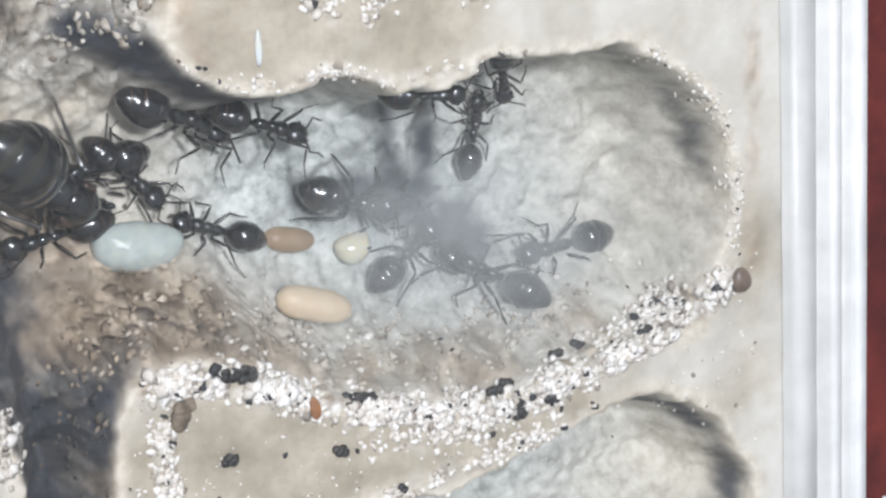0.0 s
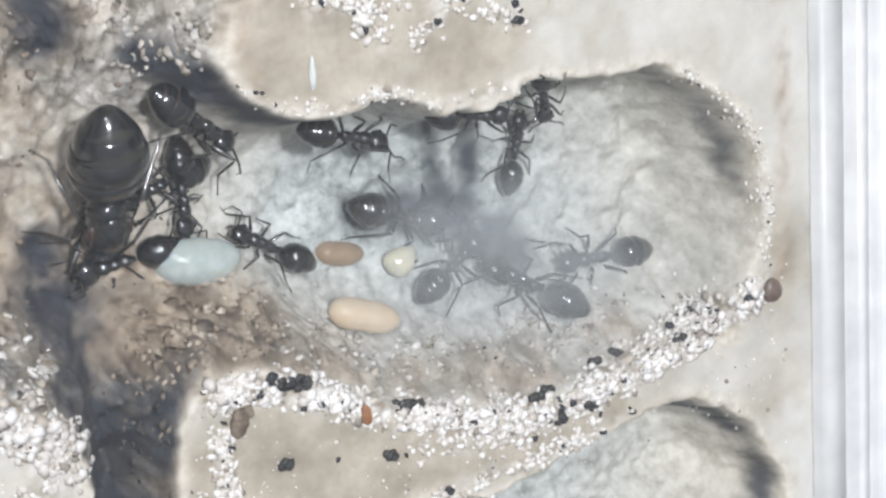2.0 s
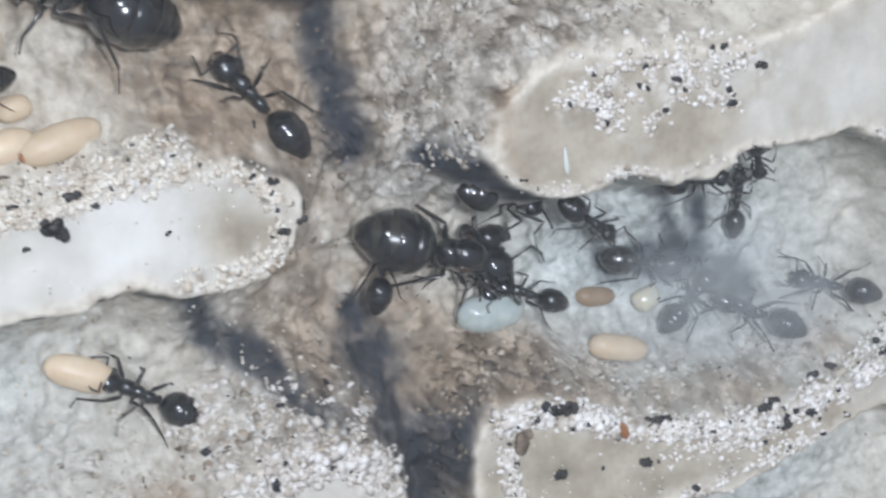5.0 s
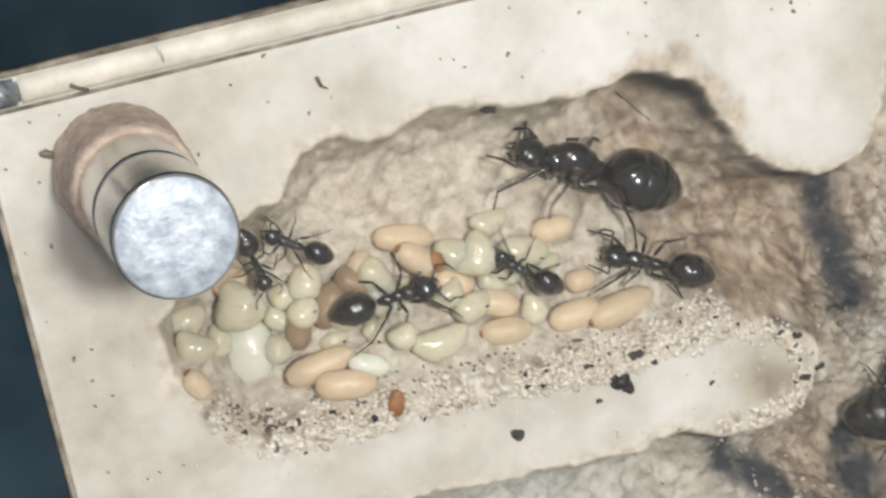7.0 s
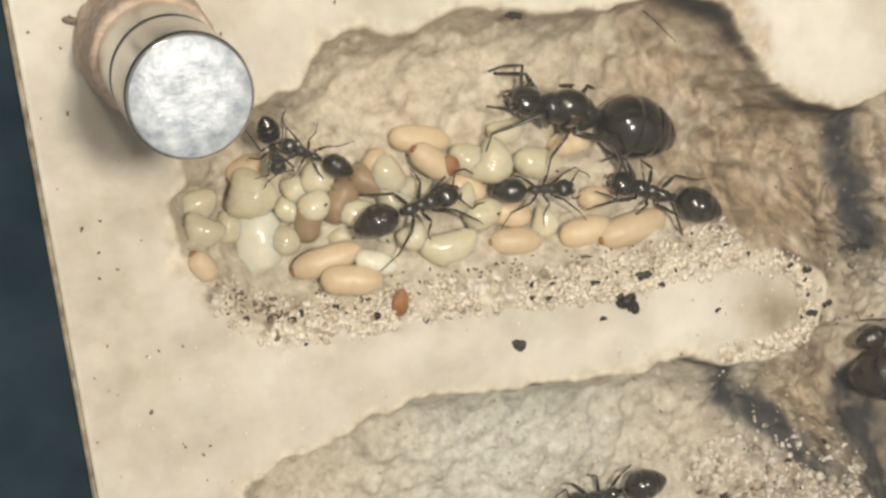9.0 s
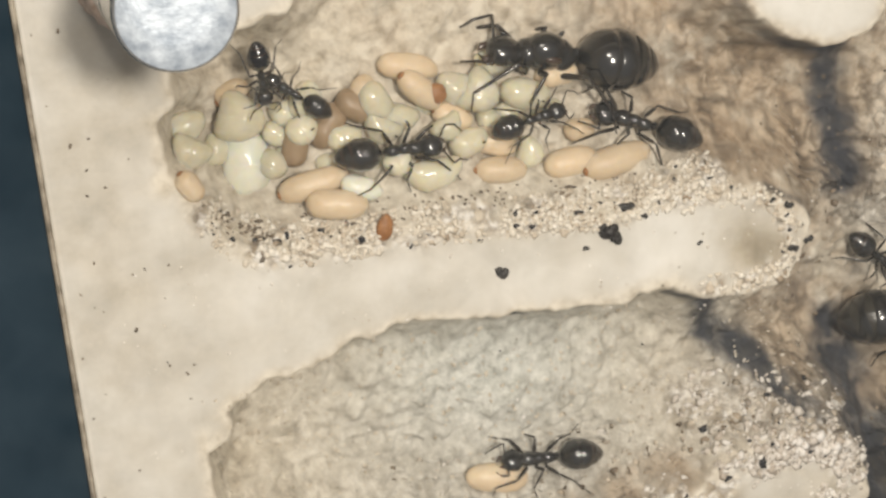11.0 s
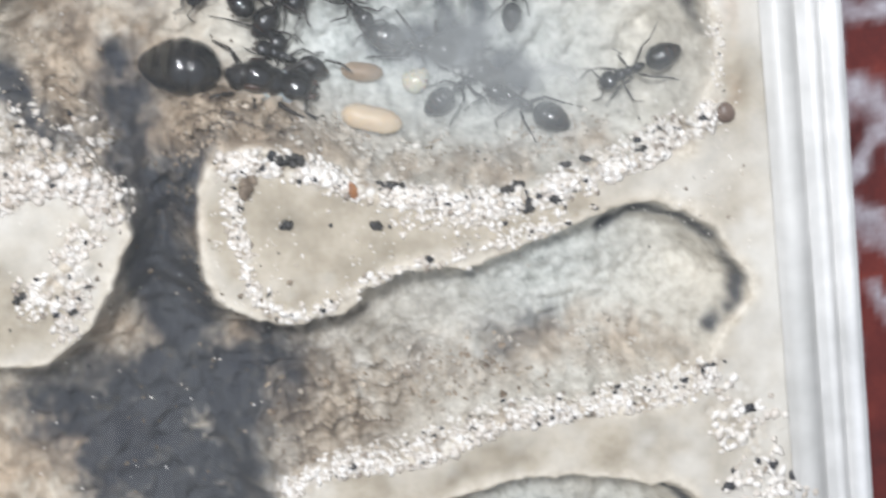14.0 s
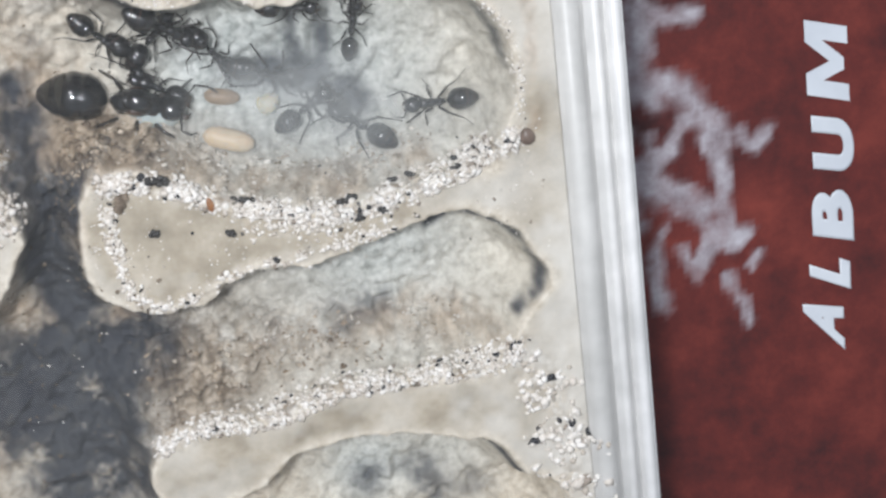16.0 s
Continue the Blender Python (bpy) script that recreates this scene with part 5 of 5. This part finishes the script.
rubble("tan plaster chips on the chamber's lower slope", BROWN_RUBBLE, ((26, -17), (20, -17.4), (12, -20), (2, -21.8), (-10, -21.4), (-20, -19)), 0.8, 240, 78, 0.15, 0.6)
rubble("pale plaster chips on the chamber's lower slope", PALE_RUBBLE, ((27, -15), (20, -15.4), (12, -18), (2, -20), (-10, -19.6)), 1.4, 220, 79, 0.15, 0.55)
rubble("brown plaster chips in the tunnel", BROWN_RUBBLE, ((27, 12), (28, 5), (27.4, -3), (27.6, -10), (29, -15)), 2.2, 110, 80, 0.12, 0.35)

places, sizes = scatter(36, 79, -34, -20, 700, 51, 0.07, 0.2)
grains("dust_specks", "fine pale dust specks on the plaster", GRIT, places, sizes, 51)
places, sizes = scatter(-30, 30, -33, 6, 900, 52, 0.05, 0.18)
grains("dust_specks", "fine pale dust specks on the plaster", GRIT, places, sizes, 52)
places, sizes = scatter(26, 42, -60, 10, 260, 53, 0.1, 0.35)
grains("plaster_crumbs", "stained plaster crumbs lying in the tunnel", CRUMBS, places, sizes, 53)
places, sizes = strewn(((-21.4, 7.8), (-18.8, 6.4), (-17.0, 5.3), (-15.0, 5.4)), 0.35, 110, 57, 0.12, 0.34)
grains("dirt_crumbs", "dark brown dirt crumbs along the brood chamber's lower rim", CRUMBS, places, sizes, 57)
places, sizes = strewn(((-14.4, 6.2), (-9.0, 6.0), (-3.0, 6.0), (5.0, 5.4), (13.0, 5.0)), 0.45, 150, 58, 0.1, 0.28)
grains("dirt_crumbs", "dark brown dirt crumbs between brood pile and rim", CRUMBS, places, sizes, 58)
# White grains stand in for glints of light on the wet floor.
places, sizes = scatter(18, 40, -50, -30, 60, 57, 0.08, 0.2)
grains("pale_specks", "tiny white specks standing in for glints on the dark tunnel floor", GRIT, places, sizes, 57)
places, sizes = scatter(-33, -24, -40, 34, 90, 55, 0.07, 0.24)
grains("dirt_flecks", "small brown dirt flecks on the slab margin", CRUMBS, places, sizes, 55)
places, sizes = scatter(-24, 30, 26.5, 35, 70, 56, 0.07, 0.26)
grains("dirt_flecks", "small brown dirt flecks on the slab margin", CRUMBS, places, sizes, 56)
places, sizes = scatter(-24, 26, -19, -6, 900, 54, 0.1, 0.3)
grains("plaster_crumbs", "pale plaster crumbs on the chamber floor", PLASTER, places, sizes, 54)


# ------------------------------------------------------------ single crumbs and marks
def crumb(x, y, size, seed, material=None, label="black food crumb pressed under the cover sheet", cat="crumb", long=1.0, turn=0, name="crumb"):
    """A knobbly lump from a few fused balls."""
    rnd = seeded(seed)
    bm = bmesh.new()
    count = int(4 * long * long)
    for i in range(count):
        r = size * rnd.uniform(0.28, 0.46) / (1 + 0.25 * (long - 1))
        along = (i + 0.5) / count - 0.5
        ball(bm, (0.9 * long * size * (along + rnd.uniform(-0.1, 0.1)), size * rnd.uniform(-0.28, 0.28), rnd.uniform(-0.1, 0.1) * size), (r * rnd.uniform(0.8, 1.3), r, r * 0.7), u=10, v=8)
    for v in bm.verts:
        v.co += Vector((noise.noise(v.co * 3 + Vector((seed, 0, 0))), noise.noise(v.co * 3 + Vector((0, seed, 0))), 0)) * 0.15 * size
    ob = link(name, scaled(bm), material or PITCH)
    ob.matrix_world = pose(x * MM, y * MM, min(height(x, y) + size * 0.12, 0.2) * MM, 0, 0, turn)
    return tagged(ob, label, cat, "crumbs" if name == "crumb" else "")


for i, (x, y, s) in enumerate(((41.9, -25.9, 1.05), (48.9, -27.0, 1.0), (0.1, -0.1, 0.95), (8.9, 1.8, 1.5), (9.5, 1.1, 1.1), (10.7, 3.2, 1.2), (7.0, 0.6, 0.55), (59.7, -26.0, 1.3), (60.6, -25.6, 1.1), (61.1, -27.4, 0.95),
                               (63.4, -26.8, 0.9), (64.6, -24.6, 1.2), (66.4, -24.6, 1.1), (70.6, -24.2, 1.0), (72.5, -23.2, 0.9), (17.3, -26.9, 0.9), (20.9, -28.7, 1.1))):
    crumb(x, y, 0.8 * s, 60 + i)
for i, (x, y, s) in enumerate(((62.0, 1.1, 0.9), (55.1, 1.6, 0.7), (59.3, -1.2, 0.8), (25.7, -2.0, 0.9), (24.3, -2.3, 0.9), (54.0, -0.6, 0.6), (-18.4, 5.6, 0.9), (-17.0, 5.4, 0.8), (-20.5, 6.2, 0.7), (16.5, -0.6, 0.5),
                               (12.0, 2.4, 0.6), (24.2, 1.2, 0.8), (22.8, 1.9, 0.6), (7.2, -24.6, 0.8), (5.4, -23.2, 0.9), (-2.0, -25.4, 1.0), (24.8, -30.2, 0.8), (26.2, -28.6, 0.7))):
    crumb(x, y, 0.75 * s, 90 + i)
crumb(39.5, -22.4, 1.4, 120, CRUMBS, label="dark blurred crumb patch under the cover sheet", turn=80)
crumb(50.3, -24.1, 1.0, 121, long=2.6, turn=-14, label="long black strip of ant waste under the cover", cat="crumb")
crumb(42.9, -20.9, 1.0, 122, long=2.2, turn=-8, label="long black strip of ant waste under the cover", cat="crumb")


crumb(3.3, 25.1, 0.8, 123, long=2.0, turn=-6, label="black strip of waste under the chamber's upper rim", cat="crumb")


def strand(name, points, radius, material, label, cat):
    """A stray hair or fibre, bent through a few places."""
    bm = bmesh.new()
    pts = [Vector(p) for p in points]
    tube(bm, pts, [radius * (1 - 0.5 * i / len(pts)) for i in range(len(pts))], 6)
    return tagged(link(name, scaled(bm), material), label, cat)


strand("hair", ((13.6, 23.5, -2.6), (14.4, 22.6, -2.4), (15.2, 21.6, -2.6), (16.3, 20.5, -3.4)), 0.07, LIMB, "dark stray hair lying in the brood chamber", "hair")
strand("fibre", ((-20.1, 34.6, 0.7), (-20.2, 35.3, 1.4), (-20.4, 36.2, 2.2)), 0.06, FROSTED, "pale fibre standing on the slab's lip", "fibre")
strand("straw", ((-26.8, 34.6, 0.72), (-26.2, 34.2, 0.6), (-25.6, 33.9, 0.45)), 0.16, RUBBER, "short brown straw in the groove", "straw")
strand("straw", ((-9.6, 30.9, 0.45), (-9.4, 30.2, 0.5), (-9.0, 29.9, 0.45)), 0.13, RUBBER, "short brown straw on the slab", "straw")


def bead(name, x, y, long, wide, turn, material, label, cat, lift=0.0):
    """A smooth drop, thicker at one end, with a slightly uneven skin."""
    bm = bmesh.new()
    ball(bm, (0, 0, 0), (long / 2, wide / 2, wide * 0.3), u=18, v=12)
    for v in bm.verts:
        k = 1 - 0.35 * v.co.x / long
        v.co.y *= k + 0.08 * noise.noise(v.co * 2.5 + Vector((x, 0, 0)))
        v.co.z *= k
    ob = link(name, scaled(bm), material)
    ob.matrix_world = pose(x * MM, y * MM, (min(height(x, y) + wide * 0.2, 0.15) + lift) * MM, 0, 0, turn)
    return tagged(ob, label, cat)


bead("seed_husk", 47.4, -23.9, 1.5, 0.7, 98, SEED, "orange-brown seed husk pressed under the cover", "seed husk")
bead("seed_husk", -8.8, 5.2, 2.2, 1.3, 75, SEED, "reddish brown seed husk by the brood pile", "seed husk")
bead("droplet", 77.6, -21.9, 1.7, 1.5, 100, RUBBER, "brown droplet stain under the cover sheet", "droplet")
bead("scratch", 45.7, -2.4, 2.1, 0.42, 88, PUPA, "short white scratch on the cover sheet", "scratch")
bead("rust_fleck", -29.3, 30.1, 1.5, 0.6, -20, RUBBER, "brown rust fleck on the plaster beside the stopper", "rust fleck")
bead("ant_head", -2.9, 14.1, 2.0, 1.7, 10, SEED, "brown callow ant head in the brood pile", "ant head", 1.2)


# ------------------------------------------------------------ what moves
def crawl(rows):
    """Poses from seconds, millimetres, pitch and heading in degrees, and how far it lies over on its left flank."""
    return [(t, pose(x * MM, y * MM, z * MM, 0, 0, head) @ pose(0, 0, 0, 0, -pitch, 0) @ pose(0, 0, 0, roll[0] if roll else 0, 0, 0)) for t, x, y, z, pitch, head, *roll in rows]


def stride(ant, spans, beat=0.5, sweep=16):
    """Legs swing in two sets of three while the ant walks, and shift a little while it stands; the feelers grope."""
    times = sorted({0.0, 16.0, *(round(0.8 * i, 2) for i in range(1, 20)), *(round(a + beat / 4 * i, 2) for a, b in spans for i in range(int((b - a) / beat * 4) + 1))})
    for n, (leg, side, row) in enumerate(LEGS[ant]):
        rest = leg.location.copy()
        rows = []
        for t in times:
            going = any(a <= t <= b for a, b in spans)
            phase = math.tau * t / beat + (math.pi if (row + (side > 0)) % 2 else 0)
            swing = sweep * math.sin(phase) if going else 3.0 * math.sin(1.7 * t + 2.1 * n)
            lift = 7 * max(0, math.cos(phase)) if going else 0
            rows.append((t, pose(*rest, side * lift, 0, side * swing)))
        walk(leg, rows)
    for n, (feeler, side) in enumerate(FEELERS[ant]):
        rest = feeler.location.copy()
        walk(feeler, [(t, pose(*rest, 6 * math.sin(2.3 * t + n), 0, side * 9 * math.sin(3.1 * t + 1.7 * n))) for t in times])


def held(rows):
    """Poses of a load that an ant holds: seconds, the ant's place, pitch and heading, then how far ahead, aside and turned the load lies."""
    return [(t, pose(x * MM, y * MM, z * MM, 0, 0, head) @ pose(0, 0, 0, 0, -pitch, 0) @ pose(ahead * MM, aside * MM, -0.4 * MM, 0, 0, turn)) for t, x, y, z, pitch, head, ahead, aside, turn in rows]


WALKS = {"w2": ((3.8, 7.0),), "w6": ((3.6, 5.8), (6.0, 12.0)), "queen_a": ((5.8, 8.5),), "w1": ((6.5, 8.6),), "w3": ((6.5, 8.5),), "e3": ((2.5, 6.5), (11.5, 16.0)),
         "e1": ((0.0, 3.5), (13.0, 16.0)), "e2": ((0.5, 3.5), (12.5, 16.0)), "f2": ((1.5, 3.5), (13.5, 16.0)), "queen_b": ((0.0, 5.8),), "x2": ((3.5, 13.5),)}


def motions():
    for name, ant in ANT.items():
        stride(ant, WALKS.get(name, ()))
    walk(ANT['queen_a'], crawl(((0, 14.62, 15.31, -4.8, 7, 150, 48), (5.8, 14.62, 15.31, -4.8, 7, 150, 48), (6.5, 13.25, 16.71, -4.5, 4, 149, 48), (7, 11.88, 17.19, -4.8, 3, 151, 48), (8, 10.39, 16.22, -4.45, 5, 152, 48), (8.5, 9.79, 15.68, -4.2, 8, 153, 48), (11, 8.68, 14.87, -4.5, 6, 165, 48), (11.5, 8.91, 14.3, -4.25, 8, 166, 48), (16, 8.91, 14.3, -4.25, 8, 166, 48))))
    walk(ANT['w1'], crawl(((0, -8.48, 12.41, -2.1, 6, 3, -30), (6.5, -8.48, 12.41, -2.1, 6, 3, -30), (7, -7.21, 12.51, -2.3, 4, 3, -30), (7.5, -6.25, 12.54, -2.1, 4, 9, -30), (8, -4.15, 11.13, -1.95, -4, 2, -30), (8.5, -6.4, 11.85, -1.75, -2, 11, -30), (11, -7.02, 10.55, -1.55, -2, -2, -30), (11.5, -7.31, 10.6, -1.4, 0, 0, -30), (12, -7.24, 10.43, -1.5, 0, 4, -30), (16, -7.24, 10.43, -1.5, 0, 4, -30))))
    walk(ANT['w2'], crawl(((0, 20.87, 8.76, -4.85, -25, 119, 10), (3.5, 20.87, 8.76, -4.85, -25, 119, 10), (5.8, 27.05, 4.55, -4.6, -16, 124, 10), (6.5, 20.56, 6.84, -3.1, -14, 150, 30), (7, 14.56, 9.13, -3.2, -6, 154, 30), (8, 14.54, 8.96, -3.15, -7, 155, 30), (8.5, 13.9, 8.67, -2.95, -7, 154, 30), (11, 13.63, 8.93, -3.25, -5, 156, 30), (11.5, 13.56, 9.11, -3.2, -5, 154, 30), (16, 13.56, 9.11, -3.2, -5, 154, 30))))
    walk(ANT['w3'], crawl(((0, 5.55, 11.36, -2.75, 1, -176, 25), (5.8, 5.55, 11.36, -2.75, 1, -176, 25), (6.5, 4.5, 11.91, -2.75, -1, -173, 25), (7, 3.82, 11.7, -2.4, 0, -220, -25), (7.75, 3.67, 11.46, -2.45, 4, -294, -25), (8.5, 3.52, 11.22, -2.5, 7, -367, -25), (11, 4.27, 11.02, -2.25, -11, -353, -25), (11.5, 4.58, 10.68, -2.55, -3, -349, -25), (16, 4.58, 10.68, -2.55, -3, -349, -25))))
    walk(ANT['w4'], crawl(((0.00, -16.68, 17.79, -2.65, -12, -74), (6.50, -16.68, 17.79, -2.65, -12, -74), (8.00, -16.14, 18.55, -1.10, -30, -85), (8.50, -16.47, 18.44, -1.05, -30, -78), (11.00, -16.47, 17.90, -1.15, -25, -84), (11.50, -16.38, 17.36, -2.20, -8, -81), (16.00, -16.38, 17.36, -2.20, -8, -81))))
    walk(ANT['w5'], crawl(((0.00, -13.28, 18.68, -2.15, 13, 143), (6.50, -13.28, 18.68, -2.15, 13, 143), (8.00, -12.87, 17.13, -3.60, -11, 151), (11.00, -13.73, 15.66, -3.50, -6, 142), (11.50, -12.93, 14.75, -3.70, -2, 143), (16.00, -12.93, 14.75, -3.70, -2, 143))))
    walk(ANT['w6'], crawl(((0, 18.84, -13.7, -5.65, -18, 29, 0), (3.5, 18.84, -13.7, -5.65, -18, 29, 0), (4.27, 16.31, -13.67, -5.83, -11, 87, 0), (5.03, 13.77, -13.64, -6.02, -4, 145, 40), (5.8, 11.24, -13.62, -6.2, 3, 202, 40), (11, 3.46, -18.11, -4.55, -1, 174, 40), (11.5, 0.64, -18.18, -4.4, 0, 187, 40), (12, -2.41, -17.97, -4.95, -5, 178, 40), (12.5, -2.09, -17.72, -4.85, -5, 177, 40), (16, -2.09, -17.72, -4.85, -5, 177, 40))))
    walk(ANT['queen_b'], crawl(((0, 34.77, -9.47, -5.6, -33, -44, 0), (1.5, 33.77, -8.86, -5.55, -33, -89, 0), (2.5, 35.02, -8.48, -4.8, -33, -77, 0), (3.5, 36.45, -6.86, -4.95, -33, -58, 0), (5.8, 37, -9.78, -6.35, -1, -17, -35), (12, 38.29, -13.28, -6.65, 0, -7, -35), (12.5, 38.91, -13.73, -6.35, 2, -11, -35), (13.5, 39.46, -14.83, -6.2, 5, -16, -35), (14.5, 38.89, -14.44, -6.2, 8, -14, -35), (16, 39.89, -14.56, -6.4, 4, -14, -35))))
    walk(ANT['e1'], crawl(((0, 43.07, -7.05, -6.25, -16, -27, -30), (1.5, 40.66, -5.73, -5.65, -23, -37, -30), (2.5, 40.26, -5.32, -5.55, -28, -40, -30), (3.5, 42.07, -5.5, -5.5, -21, -27, -30), (12.5, 43.68, -7.14, -6.45, -15, -26, -30), (13.5, 43.07, -7.86, -6.6, -16, -35, -30), (16, 45.64, -8.08, -5.3, -27, -37, -30))))
    walk(ANT['e2'], crawl(((0.00, 47.6, -7.95, -5.0, 0, -22, -25), (0.50, 47.6, -7.95, -5.0, 0, -22, -25), (1.50, 49.1, -7.65, -4.2, -4, -17, -25), (2.50, 49.4, -7.5, -4.0, -9, -18, -25), (3.00, 49.3, -7.95, -4.0, -10, -22, -25), (3.50, 48.8, -8.6, -4.5, -8, -39, -25), (12.50, 49.37, -8.94, -3.85, -30, -47, 0), (13.50, 49.47, -9.70, -5.80, -23, -53, 0), (16.00, 49.82, -11.62, -7.85, -10, -54, 0))))
    walk(ANT['e3'], crawl(((0.00, 35.04, -12.89, -7.10, -8, -170), (1.50, 35.04, -12.89, -7.10, -8, -170), (2.50, 35.69, -14.13, -6.65, -11, -176), (3.50, 32.39, -9.43, -5.85, 5, -246), (6.50, 33.31, -8.35, -5.87, -2, -306), (9.50, 34.24, -7.26, -5.88, -10, -366), (12.50, 35.16, -6.18, -5.90, -18, -426), (13.50, 36.14, -6.23, -5.85, -27, -429), (16.00, 39.68, -8.47, -7.25, -16, -406))))
    walk(ANT['e4'], crawl(((0, 39.94, -10.18, -7.35, 1, -46, -18), (1.5, 39.93, -9.87, -7.2, 2, -70, -18), (2.5, 39.01, -9.95, -6.85, 6, -103, -18), (3.5, 39.79, -10.84, -6.6, 16, -93, -18), (13.5, 41.67, -10.26, -7.45, 3, -58, -18), (14.5, 42.78, -11.82, -7.9, 0, -49, -18), (16, 42.21, -11.48, -7.5, 9, -62, -18))))
    walk(ANT['e5'], crawl(((0, 44.96, -14.35, -7.2, 0, 157, 30), (1.5, 44.99, -14.5, -7.1, -2, 147, 30), (3.5, 44.25, -14.11, -7.1, 0, 150, 30), (16, 44.25, -14.11, -7.1, 0, 150, 30))))
    walk(ANT['v1'], crawl(((0, 63.03, -7.03, -3.75, -30, -71, 20), (16, 63.03, -7.03, -3.75, -30, -71, 20))))
    walk(ANT['v2'], crawl(((0.00, 63.17, -11.48, -8.30, 2, 77), (16.00, 63.17, -11.48, -8.30, 2, 77))))
    walk(ANT['f1'], crawl(((0, 62.61, -20.12, -5.95, -30, 147, 30), (1.5, 62.61, -20.12, -5.95, -30, 147, 30), (16, 62.61, -20.12, -5.95, -30, 147, 30))))
    walk(ANT['f2'], crawl(((0, 68.7, -19.61, -7.15, 3, -178, 25), (1.5, 68.7, -19.61, -7.15, 3, -178, 25), (3.5, 69, -19.64, -6.35, -30, -204, 25), (13.5, 71.95, -18.18, -4.35, -18, -153, 25), (14.5, 71.56, -18.42, -4.85, -26, -167, 25), (15.5, 71.23, -18.89, -5.2, -25, -174, 25), (16, 70.34, -19.06, -5.95, -16, -176, 25))))
    walk(ANT['f3'], crawl(((0, 57.87, -18.27, -7.8, -15, 27, -25), (1.5, 57.87, -18.27, -7.8, -15, 27, -25), (16, 57.87, -18.27, -7.8, -15, 27, -25))))
    walk(ANT['f4'], crawl(((0.00, 54.60, -14.48, -8.25, -6, -22), (1.50, 54.60, -14.48, -8.25, -6, -22), (16.00, 54.60, -14.48, -8.25, -6, -22))))
    walk(ANT['f5'], crawl(((0.0, 57.2, -7.2, -2.6, 0, -8), (16.0, 57.2, -7.2, -2.6, 0, -8))))
    walk(ANT['x2'], crawl(((0.00, 37.97, -9.30, -7.25, 12, -177), (0.50, 37.97, -9.30, -7.25, 12, -177), (3.50, 38.98, -9.33, -7.50, 12, -160), (6.83, 40.76, -9.35, -7.55, 7, -211), (10.17, 42.55, -9.38, -7.60, 3, -263), (13.50, 44.34, -9.40, -7.65, -1, -315), (16.00, 44.34, -9.40, -7.65, -1, -315))))
    walk(ANT['l1'], crawl(((0.00, 7.4, -37.7, -7.6, -1, 175), (12.50, 7.4, -37.7, -7.6, -1, 175), (16.00, 7.4, -37.7, -7.6, -1, 175))))
    walk(SHIFTED, crawl(((0.0, 39.8, -14.2, -6.4, 0, -6), (3.7, 39.8, -14.2, -6.4, 0, -6), (5.8, 41.2, -14.7, -6.4, 0, -6), (12.5, 42.8, -16.0, -6.6, 0, -8), (16.0, 43.4, -16.5, -6.6, 0, -8))))
    walk(CARRIED, held(((0, 18.84, -13.7, -5.65, -18, 29, 5, -0.4, 18), (3.5, 18.84, -13.7, -5.65, -18, 29, 5, -0.4, 18), (4.27, 16.31, -13.67, -5.83, -11, 87, 5, 0.4, 10), (5.03, 13.77, -13.64, -6.02, -4, 145, 5, 0.4, 10), (5.8, 11.24, -13.62, -6.2, 3, 202, 5, 0.4, 10), (11, 3.46, -18.11, -4.55, -1, 174, 4.2, 1.5, -6), (11.5, 0.64, -18.18, -4.4, 0, 187, 4.2, 1.5, -6), (12, -2.41, -17.97, -4.95, -5, 178, 4.2, 1.5, -6), (12.5, -2.09, -17.72, -4.85, -5, 177, 4.2, 1.5, -6), (16, -2.09, -17.72, -4.85, -5, 177, 4.2, 1.5, -6))))


motions()
